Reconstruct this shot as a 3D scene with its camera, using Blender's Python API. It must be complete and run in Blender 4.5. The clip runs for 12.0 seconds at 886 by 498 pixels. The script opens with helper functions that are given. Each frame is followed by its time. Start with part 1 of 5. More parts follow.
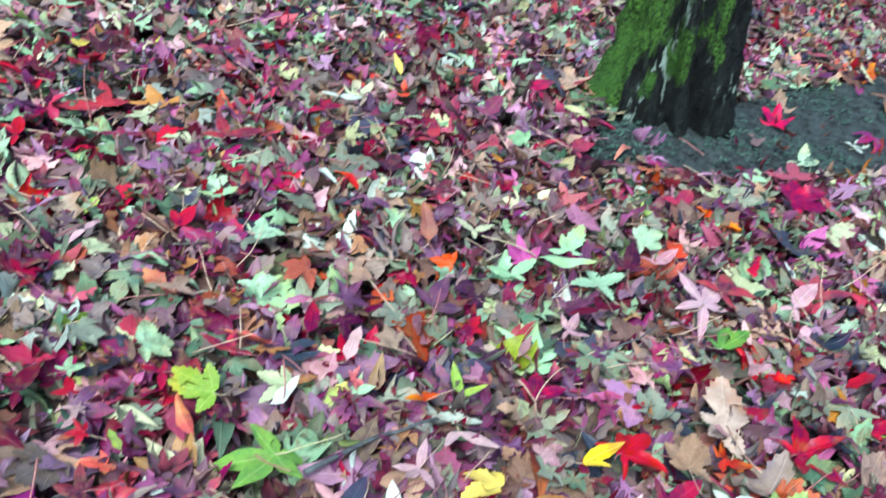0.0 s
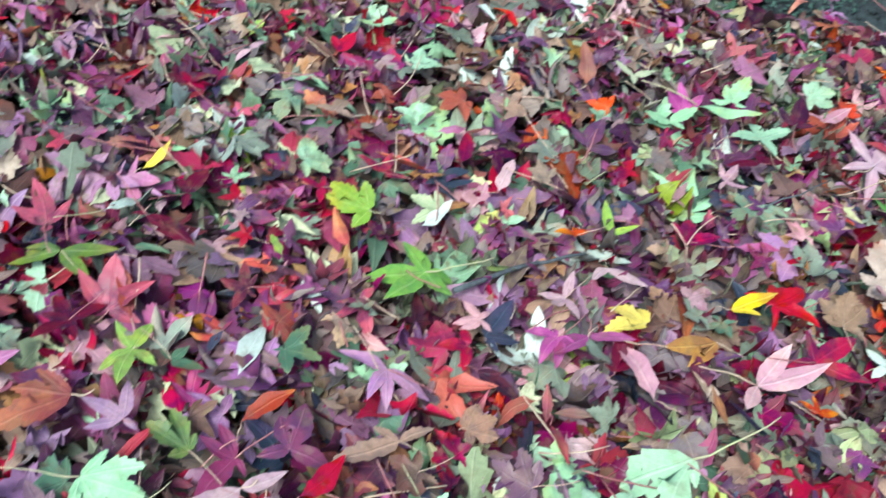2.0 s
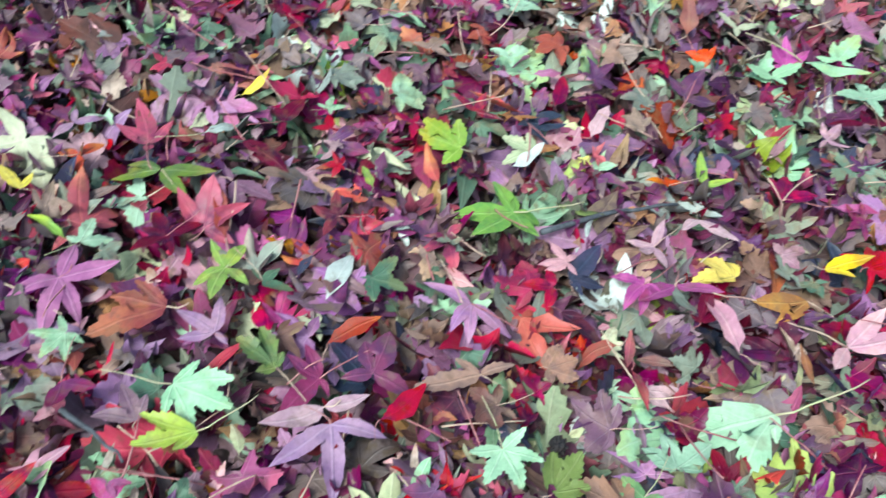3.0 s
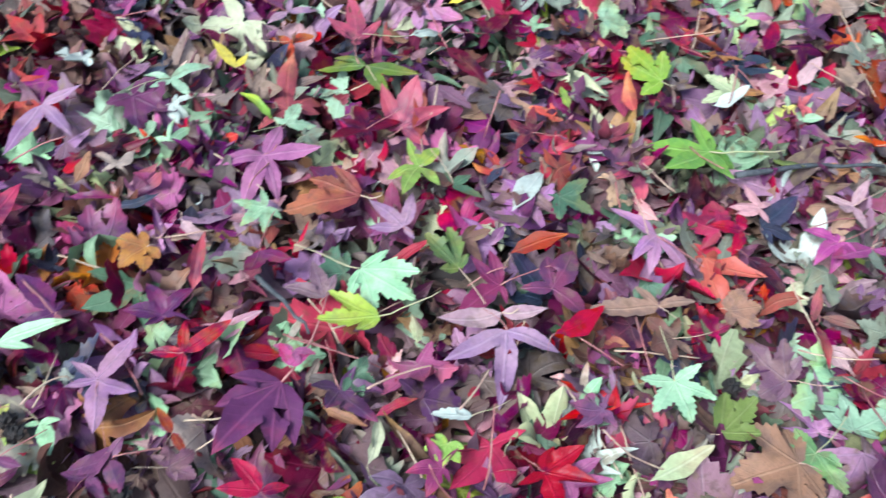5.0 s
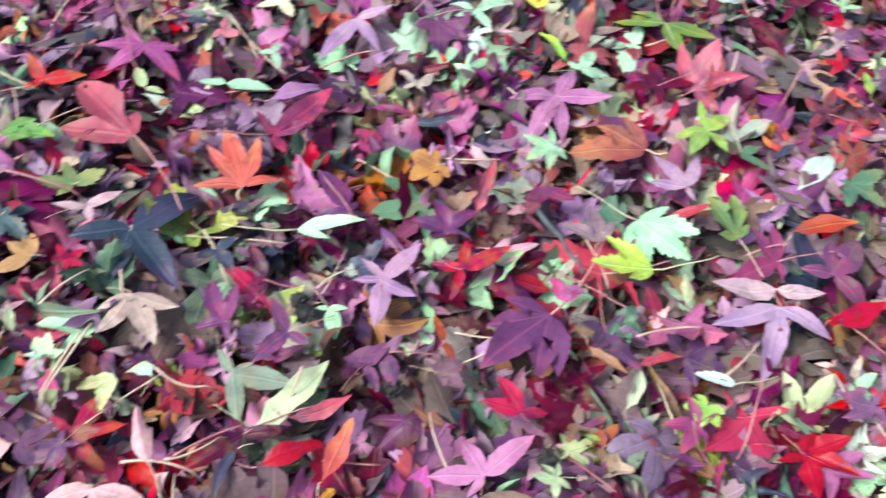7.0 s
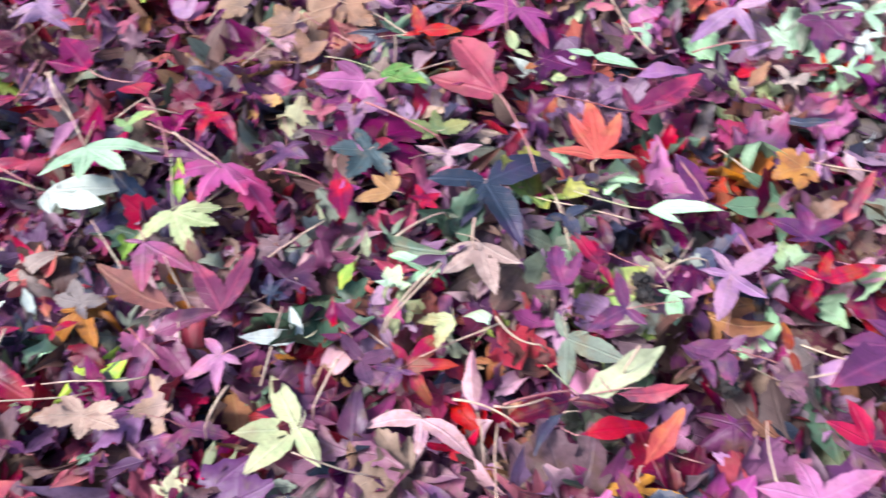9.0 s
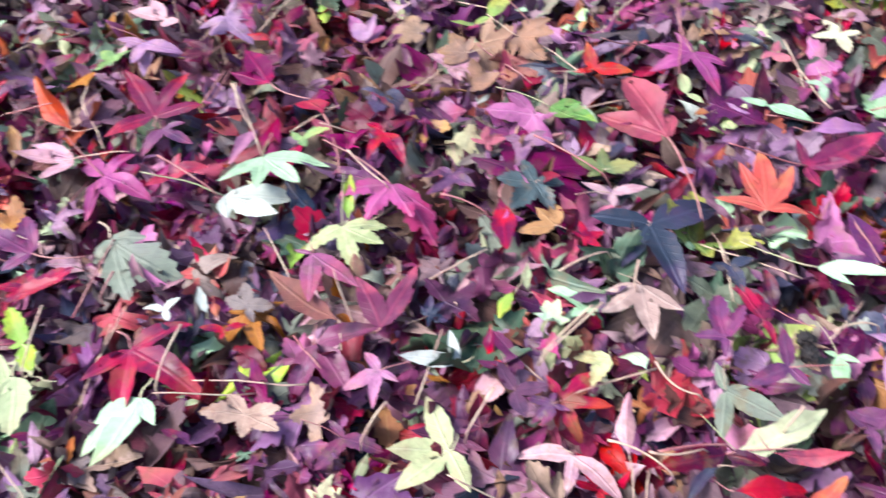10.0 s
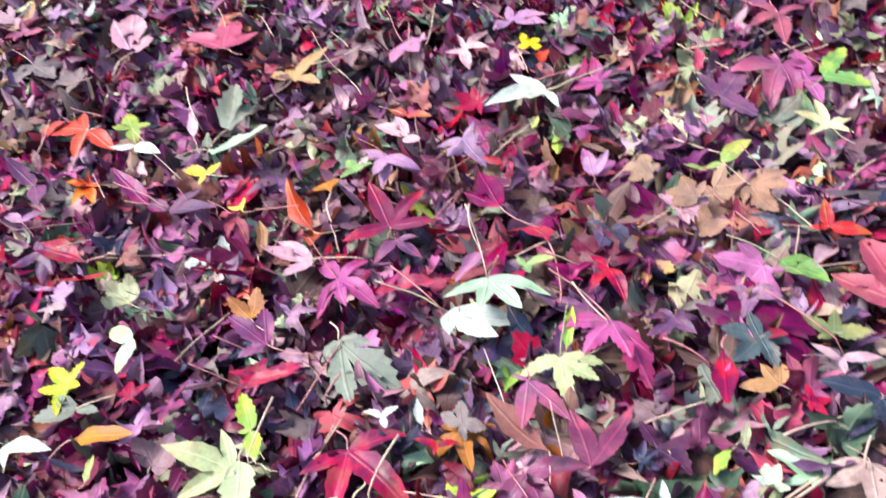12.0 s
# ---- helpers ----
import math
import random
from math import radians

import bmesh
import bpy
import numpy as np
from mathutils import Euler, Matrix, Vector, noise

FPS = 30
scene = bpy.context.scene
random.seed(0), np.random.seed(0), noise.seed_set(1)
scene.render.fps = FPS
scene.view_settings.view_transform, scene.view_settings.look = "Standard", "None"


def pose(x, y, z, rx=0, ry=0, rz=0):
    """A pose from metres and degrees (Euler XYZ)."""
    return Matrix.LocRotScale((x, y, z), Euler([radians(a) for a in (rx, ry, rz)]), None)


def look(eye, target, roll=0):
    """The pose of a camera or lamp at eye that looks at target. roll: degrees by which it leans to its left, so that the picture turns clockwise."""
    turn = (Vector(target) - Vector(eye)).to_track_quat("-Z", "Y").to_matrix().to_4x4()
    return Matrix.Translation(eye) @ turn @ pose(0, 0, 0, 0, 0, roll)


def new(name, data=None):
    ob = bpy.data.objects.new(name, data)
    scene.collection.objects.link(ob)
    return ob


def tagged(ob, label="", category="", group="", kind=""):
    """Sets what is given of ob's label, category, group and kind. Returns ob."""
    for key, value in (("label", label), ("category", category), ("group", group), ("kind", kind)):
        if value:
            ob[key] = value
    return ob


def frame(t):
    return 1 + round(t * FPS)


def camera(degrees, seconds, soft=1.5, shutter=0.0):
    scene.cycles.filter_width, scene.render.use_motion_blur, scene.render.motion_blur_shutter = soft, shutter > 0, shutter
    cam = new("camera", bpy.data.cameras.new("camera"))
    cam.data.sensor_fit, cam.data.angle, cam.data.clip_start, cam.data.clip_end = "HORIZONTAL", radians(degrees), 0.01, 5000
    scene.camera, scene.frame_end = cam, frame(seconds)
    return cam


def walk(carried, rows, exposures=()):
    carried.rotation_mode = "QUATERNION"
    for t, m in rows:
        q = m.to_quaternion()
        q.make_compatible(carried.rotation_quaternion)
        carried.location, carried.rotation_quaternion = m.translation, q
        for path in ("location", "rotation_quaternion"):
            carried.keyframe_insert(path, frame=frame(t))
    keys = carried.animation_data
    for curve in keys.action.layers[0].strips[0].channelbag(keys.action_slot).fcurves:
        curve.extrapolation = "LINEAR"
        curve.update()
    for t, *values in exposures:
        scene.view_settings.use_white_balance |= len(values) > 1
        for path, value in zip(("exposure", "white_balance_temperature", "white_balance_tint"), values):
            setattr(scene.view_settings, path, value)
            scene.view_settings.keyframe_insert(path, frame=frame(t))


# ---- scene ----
cam = camera(50.5, 12.0, soft=1.45, shutter=0.7)
PATH = [
    (0, (0.02, -0.161, 0.852), (-0.018, 1.463, -0.314), 15.4),
    (0.5, (0.019, -0.168, 0.838), (-0.061, 1.404, -0.396), 15.1),
    (1, (0.018, -0.176, 0.828), (-0.107, 1.336, -0.475), 14.9),
    (1.5, (0.015, -0.189, 0.812), (-0.155, 1.269, -0.547), 14.6),
    (2, (0.013, -0.2, 0.801), (-0.21, 1.198, -0.611), 14.3),
    (2.5, (0.013, -0.21, 0.792), (-0.27, 1.127, -0.668), 13.8),
    (3, (0.009, -0.223, 0.783), (-0.327, 1.062, -0.712), 13.6),
    (5, (-0.02, -0.277, 0.752), (-0.548, 0.804, -0.846), 12.6),
    (5.5, (-0.03, -0.29, 0.749), (-0.614, 0.728, -0.871), 11.7),
    (6, (-0.041, -0.31, 0.745), (-0.688, 0.641, -0.892), 10.5),
    (6.5, (-0.054, -0.335, 0.742), (-0.76, 0.539, -0.913), 9.2),
    (7, (-0.066, -0.366, 0.733), (-0.833, 0.431, -0.933), 7.9),
    (9, (-0.093, -0.445, 0.702), (-1.149, -0.097, -0.96), -5.1),
    (9.5, (-0.107, -0.469, 0.711), (-1.21, -0.22, -0.939), -7.0),
    (10, (-0.109, -0.492, 0.719), (-1.273, -0.341, -0.901), -8.7),
    (10.5, (-0.117, -0.507, 0.729), (-1.327, -0.461, -0.863), -10.6),
    (11, (-0.124, -0.521, 0.741), (-1.378, -0.563, -0.817), -12.0),
    (11.5, (-0.128, -0.535, 0.752), (-1.436, -0.641, -0.758), -12.5),
    (12, (-0.129, -0.539, 0.762), (-1.499, -0.694, -0.687), -12.6),
]
walk(cam, [(t, look(eye, target, roll)) for t, eye, target, roll in PATH],
     exposures=[(0.0, 1.21, 5350, -5), (1.5, 1.12, 5450, -6), (3.0, 1.03, 5450, -2), (5.0, 1.05, 5450, 3), (7.0, 1.40, 5700, -1), (9.0, 1.44, 5750, 14), (12.0, 1.64, 5950, 15)])

# ---- sky and sun: bright overcast under thin trees ----
SUN_ELEVATION, SUN_TURN = radians(54), radians(196)
world = bpy.data.worlds.new("world")
scene.world = world
world.use_nodes = True
wn = world.node_tree.nodes
sky = wn.new("ShaderNodeTexSky")
sky.sky_type = "NISHITA"
sky.sun_disc = False
sky.sun_elevation, sky.sun_rotation = SUN_ELEVATION, SUN_TURN
sky.air_density, sky.dust_density, sky.ozone_density = 1.0, 4.0, 1.0
wn["Background"].inputs["Strength"].default_value = 0.115
world.node_tree.links.new(sky.outputs["Color"], wn["Background"].inputs["Color"])
sun_data = bpy.data.lights.new("sun", "SUN")
sun_data.energy, sun_data.angle, sun_data.color = 2.3, radians(20), (1.0, 0.97, 0.93)
sun = new("sun", sun_data)
toward = Vector((math.sin(SUN_TURN) * math.cos(SUN_ELEVATION), math.cos(SUN_TURN) * math.cos(SUN_ELEVATION), math.sin(SUN_ELEVATION)))
sun.matrix_world = Matrix.Translation((0, 0, 6)) @ toward.to_track_quat("Z", "Y").to_matrix().to_4x4()


# ---- materials ----
def lin(hexa):
    """Linear colour from a hex triple."""
    c = [int(hexa[i:i + 2], 16) / 255 for i in (0, 2, 4)]
    return [v / 12.92 if v <= 0.04045 else ((v + 0.055) / 1.055) ** 2.4 for v in c] + [1.0]


def nodes_of(name):
    m = bpy.data.materials.new(name)
    m.use_nodes = True
    t = m.node_tree
    return m, t.nodes, t.links, t.nodes["Principled BSDF"]


def mix_color(nodes, links, fac, a, b, blend="MIX"):
    n = nodes.new("ShaderNodeMix")
    n.data_type, n.blend_type = "RGBA", blend
    for socket, value in ((n.inputs[0], fac), (n.inputs[6], a), (n.inputs[7], b)):
        if isinstance(value, (int, float)):
            socket.default_value = value
        elif isinstance(value, (list, tuple)):
            socket.default_value = value
        else:
            links.new(value, socket)
    return n.outputs[2]


def math_node(nodes, links, op, a, b=None, c=None):
    n = nodes.new("ShaderNodeMath")
    n.operation = op
    for i, value in enumerate((a, b, c)):
        if value is None:
            continue
        if isinstance(value, (int, float)):
            n.inputs[i].default_value = value
        else:
            links.new(value, n.inputs[i])
    return n.outputs[0]


def ramp(nodes, links, fac, low, high):
    n = nodes.new("ShaderNodeMapRange")
    n.interpolation_type = "SMOOTHSTEP"
    links.new(fac, n.inputs[0])
    n.inputs[1].default_value, n.inputs[2].default_value = low, high
    return n.outputs[0]


def noise_tex(nodes, links, coord, scale, detail=3.0, rough=0.55):
    n = nodes.new("ShaderNodeTexNoise")
    n.inputs["Scale"].default_value, n.inputs["Detail"].default_value, n.inputs["Roughness"].default_value = scale, detail, rough
    links.new(coord, n.inputs["Vector"])
    return n.outputs["Fac"]


def leaf_material(name, main, accent, vein, tip, rough=0.5, joined=False, spots=0.5, wilt=0.75):
    """A dry or fresh leaf: blade colour drifting to an accent, pale veins, brown blotches, fine relief."""
    m, nodes, links, bsdf = nodes_of(name)
    coord = nodes.new("ShaderNodeTexCoord").outputs["Object"]
    if joined:
        rnd = nodes.new("ShaderNodeNewGeometry").outputs["Random Per Island"]
    else:
        rnd = nodes.new("ShaderNodeObjectInfo").outputs["Random"]
    shift = nodes.new("ShaderNodeVectorMath")
    shift.operation = "ADD"
    links.new(coord, shift.inputs[0])
    comb = nodes.new("ShaderNodeCombineXYZ")
    links.new(math_node(nodes, links, "MULTIPLY", rnd, 7.0), comb.inputs[0])
    links.new(math_node(nodes, links, "MULTIPLY", rnd, 3.0), comb.inputs[1])
    links.new(comb.outputs[0], shift.inputs[1])
    at = shift.outputs[0]
    drift = noise_tex(nodes, links, at, 26.0, 4.0, 0.6)
    grain = noise_tex(nodes, links, at, 210.0, 3.0, 0.6)
    blotch = noise_tex(nodes, links, at, 75.0, 4.0, 0.65)
    base = mix_color(nodes, links, ramp(nodes, links, math_node(nodes, links, "ADD", drift, math_node(nodes, links, "MULTIPLY", math_node(nodes, links, "SUBTRACT", rnd, 0.5), 0.45 if joined else 0.2)), 0.42, 0.60), lin(main), lin(accent))
    uv = nodes.new("ShaderNodeUVMap")
    uv.uv_map = "veins"
    sep = nodes.new("ShaderNodeSeparateXYZ")
    links.new(uv.outputs[0], sep.inputs[0])
    d, a = sep.outputs[0], sep.outputs[1]
    reach = math_node(nodes, links, "ADD", a, math_node(nodes, links, "MULTIPLY", math_node(nodes, links, "SUBTRACT", drift, 0.5), 2.2))
    reach = math_node(nodes, links, "ADD", reach, math_node(nodes, links, "SUBTRACT", math_node(nodes, links, "FRACT", math_node(nodes, links, "MULTIPLY", rnd, 5.7)), 0.75))
    base = mix_color(nodes, links, math_node(nodes, links, "MULTIPLY", ramp(nodes, links, reach, 0.35, 1.0), 0.85), base, lin(tip))
    base = mix_color(nodes, links, math_node(nodes, links, "MULTIPLY", ramp(nodes, links, blotch, 0.54, 0.70), spots), base, lin("4c3a34"))
    patch = noise_tex(nodes, links, at, 48.0, 3.0, 0.6)
    amount = math_node(nodes, links, "MULTIPLY", math_node(nodes, links, "FRACT", math_node(nodes, links, "MULTIPLY", rnd, 3.3)), wilt)
    base = mix_color(nodes, links, math_node(nodes, links, "MULTIPLY", ramp(nodes, links, patch, 0.50, 0.64), amount), base, lin("6e5c40"))
    rib = math_node(nodes, links, "SUBTRACT", 1.0, ramp(nodes, links, d, 0.006, 0.026))
    saw = math_node(nodes, links, "FRACT", math_node(nodes, links, "MULTIPLY", math_node(nodes, links, "SUBTRACT", a, math_node(nodes, links, "MULTIPLY", d, 0.9)), 9.0))
    side = math_node(nodes, links, "SUBTRACT", 1.0, ramp(nodes, links, math_node(nodes, links, "ABSOLUTE", math_node(nodes, links, "SUBTRACT", saw, 0.5)), 0.03, 0.12))
    veins = math_node(nodes, links, "MAXIMUM", rib, math_node(nodes, links, "MULTIPLY", side, 0.2))
    base = mix_color(nodes, links, math_node(nodes, links, "MULTIPLY", veins, 0.24), base, lin(vein))
    hsv = nodes.new("ShaderNodeHueSaturation")
    links.new(base, hsv.inputs["Color"])
    links.new(math_node(nodes, links, "MULTIPLY_ADD", math_node(nodes, links, "ADD", math_node(nodes, links, "FRACT", math_node(nodes, links, "MULTIPLY", rnd, 29.7)), drift), 0.018, 0.474), hsv.inputs["Hue"])
    links.new(math_node(nodes, links, "MULTIPLY_ADD", math_node(nodes, links, "FRACT", math_node(nodes, links, "MULTIPLY", rnd, 11.9)), 0.35, 0.80), hsv.inputs["Saturation"])
    spread = 0.85 if joined else 0.25
    tone = math_node(nodes, links, "MULTIPLY_ADD", math_node(nodes, links, "FRACT", math_node(nodes, links, "MULTIPLY", rnd, 17.3)), spread, 0.45 - spread / 2)
    tone = math_node(nodes, links, "ADD", tone, math_node(nodes, links, "MULTIPLY", grain, 0.4))
    links.new(math_node(nodes, links, "ADD", tone, math_node(nodes, links, "MULTIPLY", blotch, 0.6)), hsv.inputs["Value"])
    links.new(hsv.outputs[0], bsdf.inputs["Base Color"])
    links.new(math_node(nodes, links, "MULTIPLY_ADD", blotch, 0.3, rough - 0.15), bsdf.inputs["Roughness"])
    bsdf.inputs["Specular IOR Level"].default_value = 0.22
    bump = nodes.new("ShaderNodeBump")
    bump.inputs["Strength"].default_value, bump.inputs["Distance"].default_value = 0.6, 0.0014
    links.new(math_node(nodes, links, "MULTIPLY_ADD", veins, 0.8, blotch), bump.inputs["Height"])
    links.new(bump.outputs[0], bsdf.inputs["Normal"])
    glow = nodes.new("ShaderNodeBsdfTranslucent")
    links.new(hsv.outputs[0], glow.inputs["Color"])
    both = nodes.new("ShaderNodeMixShader")
    both.inputs[0].default_value = 0.10
    links.new(bsdf.outputs[0], both.inputs[1])
    links.new(glow.outputs[0], both.inputs[2])
    links.new(both.outputs[0], nodes["Material Output"].inputs["Surface"])
    return m


# colour name: blade, accent, veins, tips, roughness, brown blotches, words for the label
LEAF_COLOURS = {
    "crimson": ("980420", "5c0834", "b03448", "a41420", 0.40, 0.2, "bright crimson red"),
    "darkred": ("540a20", "320a28", "7c303c", "74101c", 0.42, 0.3, "deep wine red"),
    "magenta": ("741646", "5c2450", "a04870", "941a34", 0.40, 0.3, "dark magenta"),
    "purple": ("4e2c4c", "683454", "80607a", "7c2848", 0.38, 0.45, "dull purple"),
    "mauve": ("6c4c5a", "7c6060", "907c84", "74505c", 0.45, 0.5, "faded mauve-brown"),
    "lilac": ("8a6484", "9c7488", "b094a8", "744a74", 0.42, 0.3, "pale lilac, underside up,"),
    "pink": ("9c5478", "8c4670", "bc849c", "a04460", 0.45, 0.2, "rose pink, underside up,"),
    "pinkwhite": ("bc9492", "aa808a", "d8c0ba", "a8747c", 0.5, 0.3, "pale pinkish white"),
    "salmon": ("983440", "802c44", "b86460", "a85048", 0.45, 0.25, "salmon red"),
    "orange": ("b4482a", "983c34", "cc8058", "c87e38", 0.45, 0.25, "orange"),
    "rust": ("8c4a30", "7a3c34", "b07c58", "a86c38", 0.5, 0.5, "rusty brown"),
    "ochre": ("a07434", "8a5c34", "c09c5c", "986a3c", 0.5, 0.5, "ochre yellow"),
    "yellow": ("d4c026", "c0ac30", "e4dc70", "b08c2c", 0.45, 0.25, "clear yellow"),
    "lime": ("94a840", "7c9c44", "bccc7c", "b8b040", 0.45, 0.3, "yellow-green"),
    "green": ("547c44", "6c9048", "9cb878", "94a448", 0.42, 0.3, "leaf green"),
    "olive": ("607434", "50643c", "94a068", "7c7838", 0.45, 0.4, "olive green"),
    # near-black tone that puts the shade between leaves into the colour
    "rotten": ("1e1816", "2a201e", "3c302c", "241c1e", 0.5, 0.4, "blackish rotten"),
    "teal": ("465e4c", "546c54", "82947a", "6c7450", 0.45, 0.45, "dull dark green"),
    "mint": ("98b892", "88aa84", "bccdb0", "a0b078", 0.5, 0.2, "pale mint green, underside up,"),
    "cream": ("b0b488", "9ca87c", "ccccaa", "a49872", 0.5, 0.3, "pale creamy green"),
    "white": ("b8c0b2", "a6b0a4", "dadcd0", "aab0a2", 0.5, 0.15, "whitish, underside up,"),
    "greygreen": ("747e6a", "6a7062", "98a088", "8a7c68", 0.5, 0.45, "faded grey-green"),
    "tan": ("92765e", "7c6658", "b49c80", "9c7c54", 0.55, 0.55, "dry tan"),
    "sand": ("b29c88", "9c8474", "cbb9a4", "a8784e", 0.5, 0.35, "large pale sandy brown"),
    "petrol": ("39474a", "46565a", "6c7c7c", "4c4e50", 0.42, 0.3, "dark blue-grey"),
    "taupe": ("766860", "665a5c", "968a80", "7c6254", 0.5, 0.55, "greyish brown"),
    "brown": ("523e38", "644a40", "7c665a", "6c4034", 0.55, 0.6, "dry dark brown"),
    "slate": ("282e3e", "363648", "50566a", "3e2c48", 0.36, 0.3, "blackish slate"),
}
LEAF = {n: leaf_material(n + "_leaf", *v[:4], rough=v[4], spots=v[5], wilt=0.45) for n, v in LEAF_COLOURS.items()}
LITTER = {n: leaf_material(n + "_litter", *v[:4], rough=v[4], spots=min(1, v[5] + 0.2), joined=True) for n, v in LEAF_COLOURS.items()}


def plain_material(name, a, b, scale, rough=0.7, bump_m=0.002, metal=0.0):
    m, nodes, links, bsdf = nodes_of(name)
    coord = nodes.new("ShaderNodeTexCoord").outputs["Object"]
    n1 = noise_tex(nodes, links, coord, scale, 5.0, 0.6)
    n2 = noise_tex(nodes, links, coord, scale * 7, 4.0, 0.6)
    col = mix_color(nodes, links, ramp(nodes, links, n1, 0.35, 0.65), lin(a), lin(b))
    col = mix_color(nodes, links, 0.5, col, mix_color(nodes, links, n2, (0.25, 0.25, 0.25, 1), (1, 1, 1, 1)), "MULTIPLY")
    links.new(col, bsdf.inputs["Base Color"])
    bsdf.inputs["Roughness"].default_value = rough
    bump = nodes.new("ShaderNodeBump")
    bump.inputs["Strength"].default_value, bump.inputs["Distance"].default_value = 0.8, bump_m
    links.new(math_node(nodes, links, "ADD", n1, n2), bump.inputs["Height"])
    links.new(bump.outputs[0], bsdf.inputs["Normal"])
    return m


SOIL = plain_material("damp_soil", "1e2526", "424c4c", 34.0, 0.85, 0.014)


def forest_floor():
    """Ground under and beyond the loose leaves: dark soil with trodden leaf scraps of many browns and purples."""
    m, nodes, links, bsdf = nodes_of("trodden_litter")
    coord = nodes.new("ShaderNodeTexCoord").outputs["Object"]
    cells = nodes.new("ShaderNodeTexVoronoi")
    cells.inputs["Scale"].default_value = 26.0
    links.new(coord, cells.inputs["Vector"])
    sep = nodes.new("ShaderNodeSeparateColor")
    links.new(cells.outputs["Color"], sep.inputs[0])
    patch = noise_tex(nodes, links, coord, 3.0, 4.0)
    col = mix_color(nodes, links, sep.outputs[0], lin("2a1e1c"), lin("5a3a40"))
    col = mix_color(nodes, links, ramp(nodes, links, sep.outputs[1], 0.6, 0.9), col, lin("6a5a48"))
    col = mix_color(nodes, links, ramp(nodes, links, sep.outputs[2], 0.8, 0.95), col, lin("6a1226"))
    col = mix_color(nodes, links, ramp(nodes, links, patch, 0.3, 0.7), col, lin("2c2624"))
    links.new(col, bsdf.inputs["Base Color"])
    bsdf.inputs["Roughness"].default_value = 0.75
    bump = nodes.new("ShaderNodeBump")
    bump.inputs["Strength"].default_value, bump.inputs["Distance"].default_value = 0.8, 0.012
    links.new(cells.outputs["Distance"], bump.inputs["Height"])
    links.new(bump.outputs[0], bsdf.inputs["Normal"])
    return m


FLOOR = forest_floor()
STALK_PALE = plain_material("pale_stalk", "ccb898", "b89080", 60.0, 0.55, 0.0004)
STALK_RED = plain_material("red_stalk", "9c5458", "b07c74", 60.0, 0.5, 0.0004)
STALK_GREEN = plain_material("green_stalk", "a8b07a", "b8a888", 60.0, 0.5, 0.0004)
TWIG = plain_material("grey_twig", "3a3c40", "565a5c", 90.0, 0.75, 0.001)
FRUIT = plain_material("black_fruit", "14100e", "2a201a", 200.0, 0.7, 0.001)
SPROUT = plain_material("moss_green", "263c32", "486656", 50.0, 0.7, 0.001)


def bark_material():
    m, nodes, links, bsdf = nodes_of("mossy_bark")
    tc = nodes.new("ShaderNodeTexCoord")
    stretch = nodes.new("ShaderNodeMapping")
    stretch.inputs["Scale"].default_value = (1.0, 1.0, 0.28)
    links.new(tc.outputs["Object"], stretch.inputs["Vector"])
    fiss = noise_tex(nodes, links, stretch.outputs[0], 38.0, 6.0, 0.62)
    fine = noise_tex(nodes, links, tc.outputs["Object"], 160.0, 5.0, 0.6)
    patch = noise_tex(nodes, links, stretch.outputs[0], 11.0, 4.0, 0.6)
    lich = noise_tex(nodes, links, stretch.outputs[0], 17.0, 5.0, 0.65)
    bark = mix_color(nodes, links, ramp(nodes, links, fiss, 0.4, 0.62), lin("070808"), lin("1b1f1e"))
    bark = mix_color(nodes, links, ramp(nodes, links, lich, 0.59, 0.65), bark, lin("8a988e"))
    att = nodes.new("ShaderNodeAttribute")
    att.attribute_name = "mossy"
    cover = math_node(nodes, links, "ADD", att.outputs["Fac"], math_node(nodes, links, "MULTIPLY", math_node(nodes, links, "SUBTRACT", patch, 0.5), 2.4))
    cover = ramp(nodes, links, cover, 0.42, 0.62)
    moss = mix_color(nodes, links, ramp(nodes, links, fine, 0.35, 0.65), lin("16240f"), lin("4a6c26"))
    moss = mix_color(nodes, links, ramp(nodes, links, patch, 0.45, 0.7), moss, lin("365420"))
    links.new(mix_color(nodes, links, cover, bark, moss), bsdf.inputs["Base Color"])
    bsdf.inputs["Roughness"].default_value = 0.85
    bsdf.inputs["Specular IOR Level"].default_value = 0.2
    bump = nodes.new("ShaderNodeBump")
    bump.inputs["Strength"].default_value, bump.inputs["Distance"].default_value = 1.0, 0.02
    links.new(math_node(nodes, links, "ADD", fiss, math_node(nodes, links, "MULTIPLY", fine, 0.5)), bump.inputs["Height"])
    links.new(bump.outputs[0], bsdf.inputs["Normal"])
    return m


BARK = bark_material()


# ---- ground ----
TREE = Vector((0.368, 1.790, 0.0))


def bare(x, y):
    """How far a place lies in the bare soil beside and in front of the trunk: 1 inside, 0 outside."""
    front = 1.405 + 0.49 * (x - 0.226)
    back = 2.03 + 1.0 * (x - 0.57)
    d = min(y - front, back - y, x - 0.17, 1.45 - x) / 0.07 + 0.8 * noise.noise((x * 7, y * 7, 4.0))
    return max(0.0, min(1.0, d))


def ground_z(x, y):
    return -0.066 + 0.012 * noise.noise((x * 2.1, y * 2.1, 0.3)) + 0.004 * noise.noise((x * 11, y * 11, 1.7)) + 0.055 * bare(x, y)


def mesh_object(name, verts, faces, material, smooth=True, parent=None):
    me = bpy.data.meshes.new(name)
    me.from_pydata(verts, [], faces)
    me.materials.append(material)
    if smooth:
        me.shade_smooth()
    ob = new(name, me)
    if parent is not None:
        ob.parent = parent
    return ob


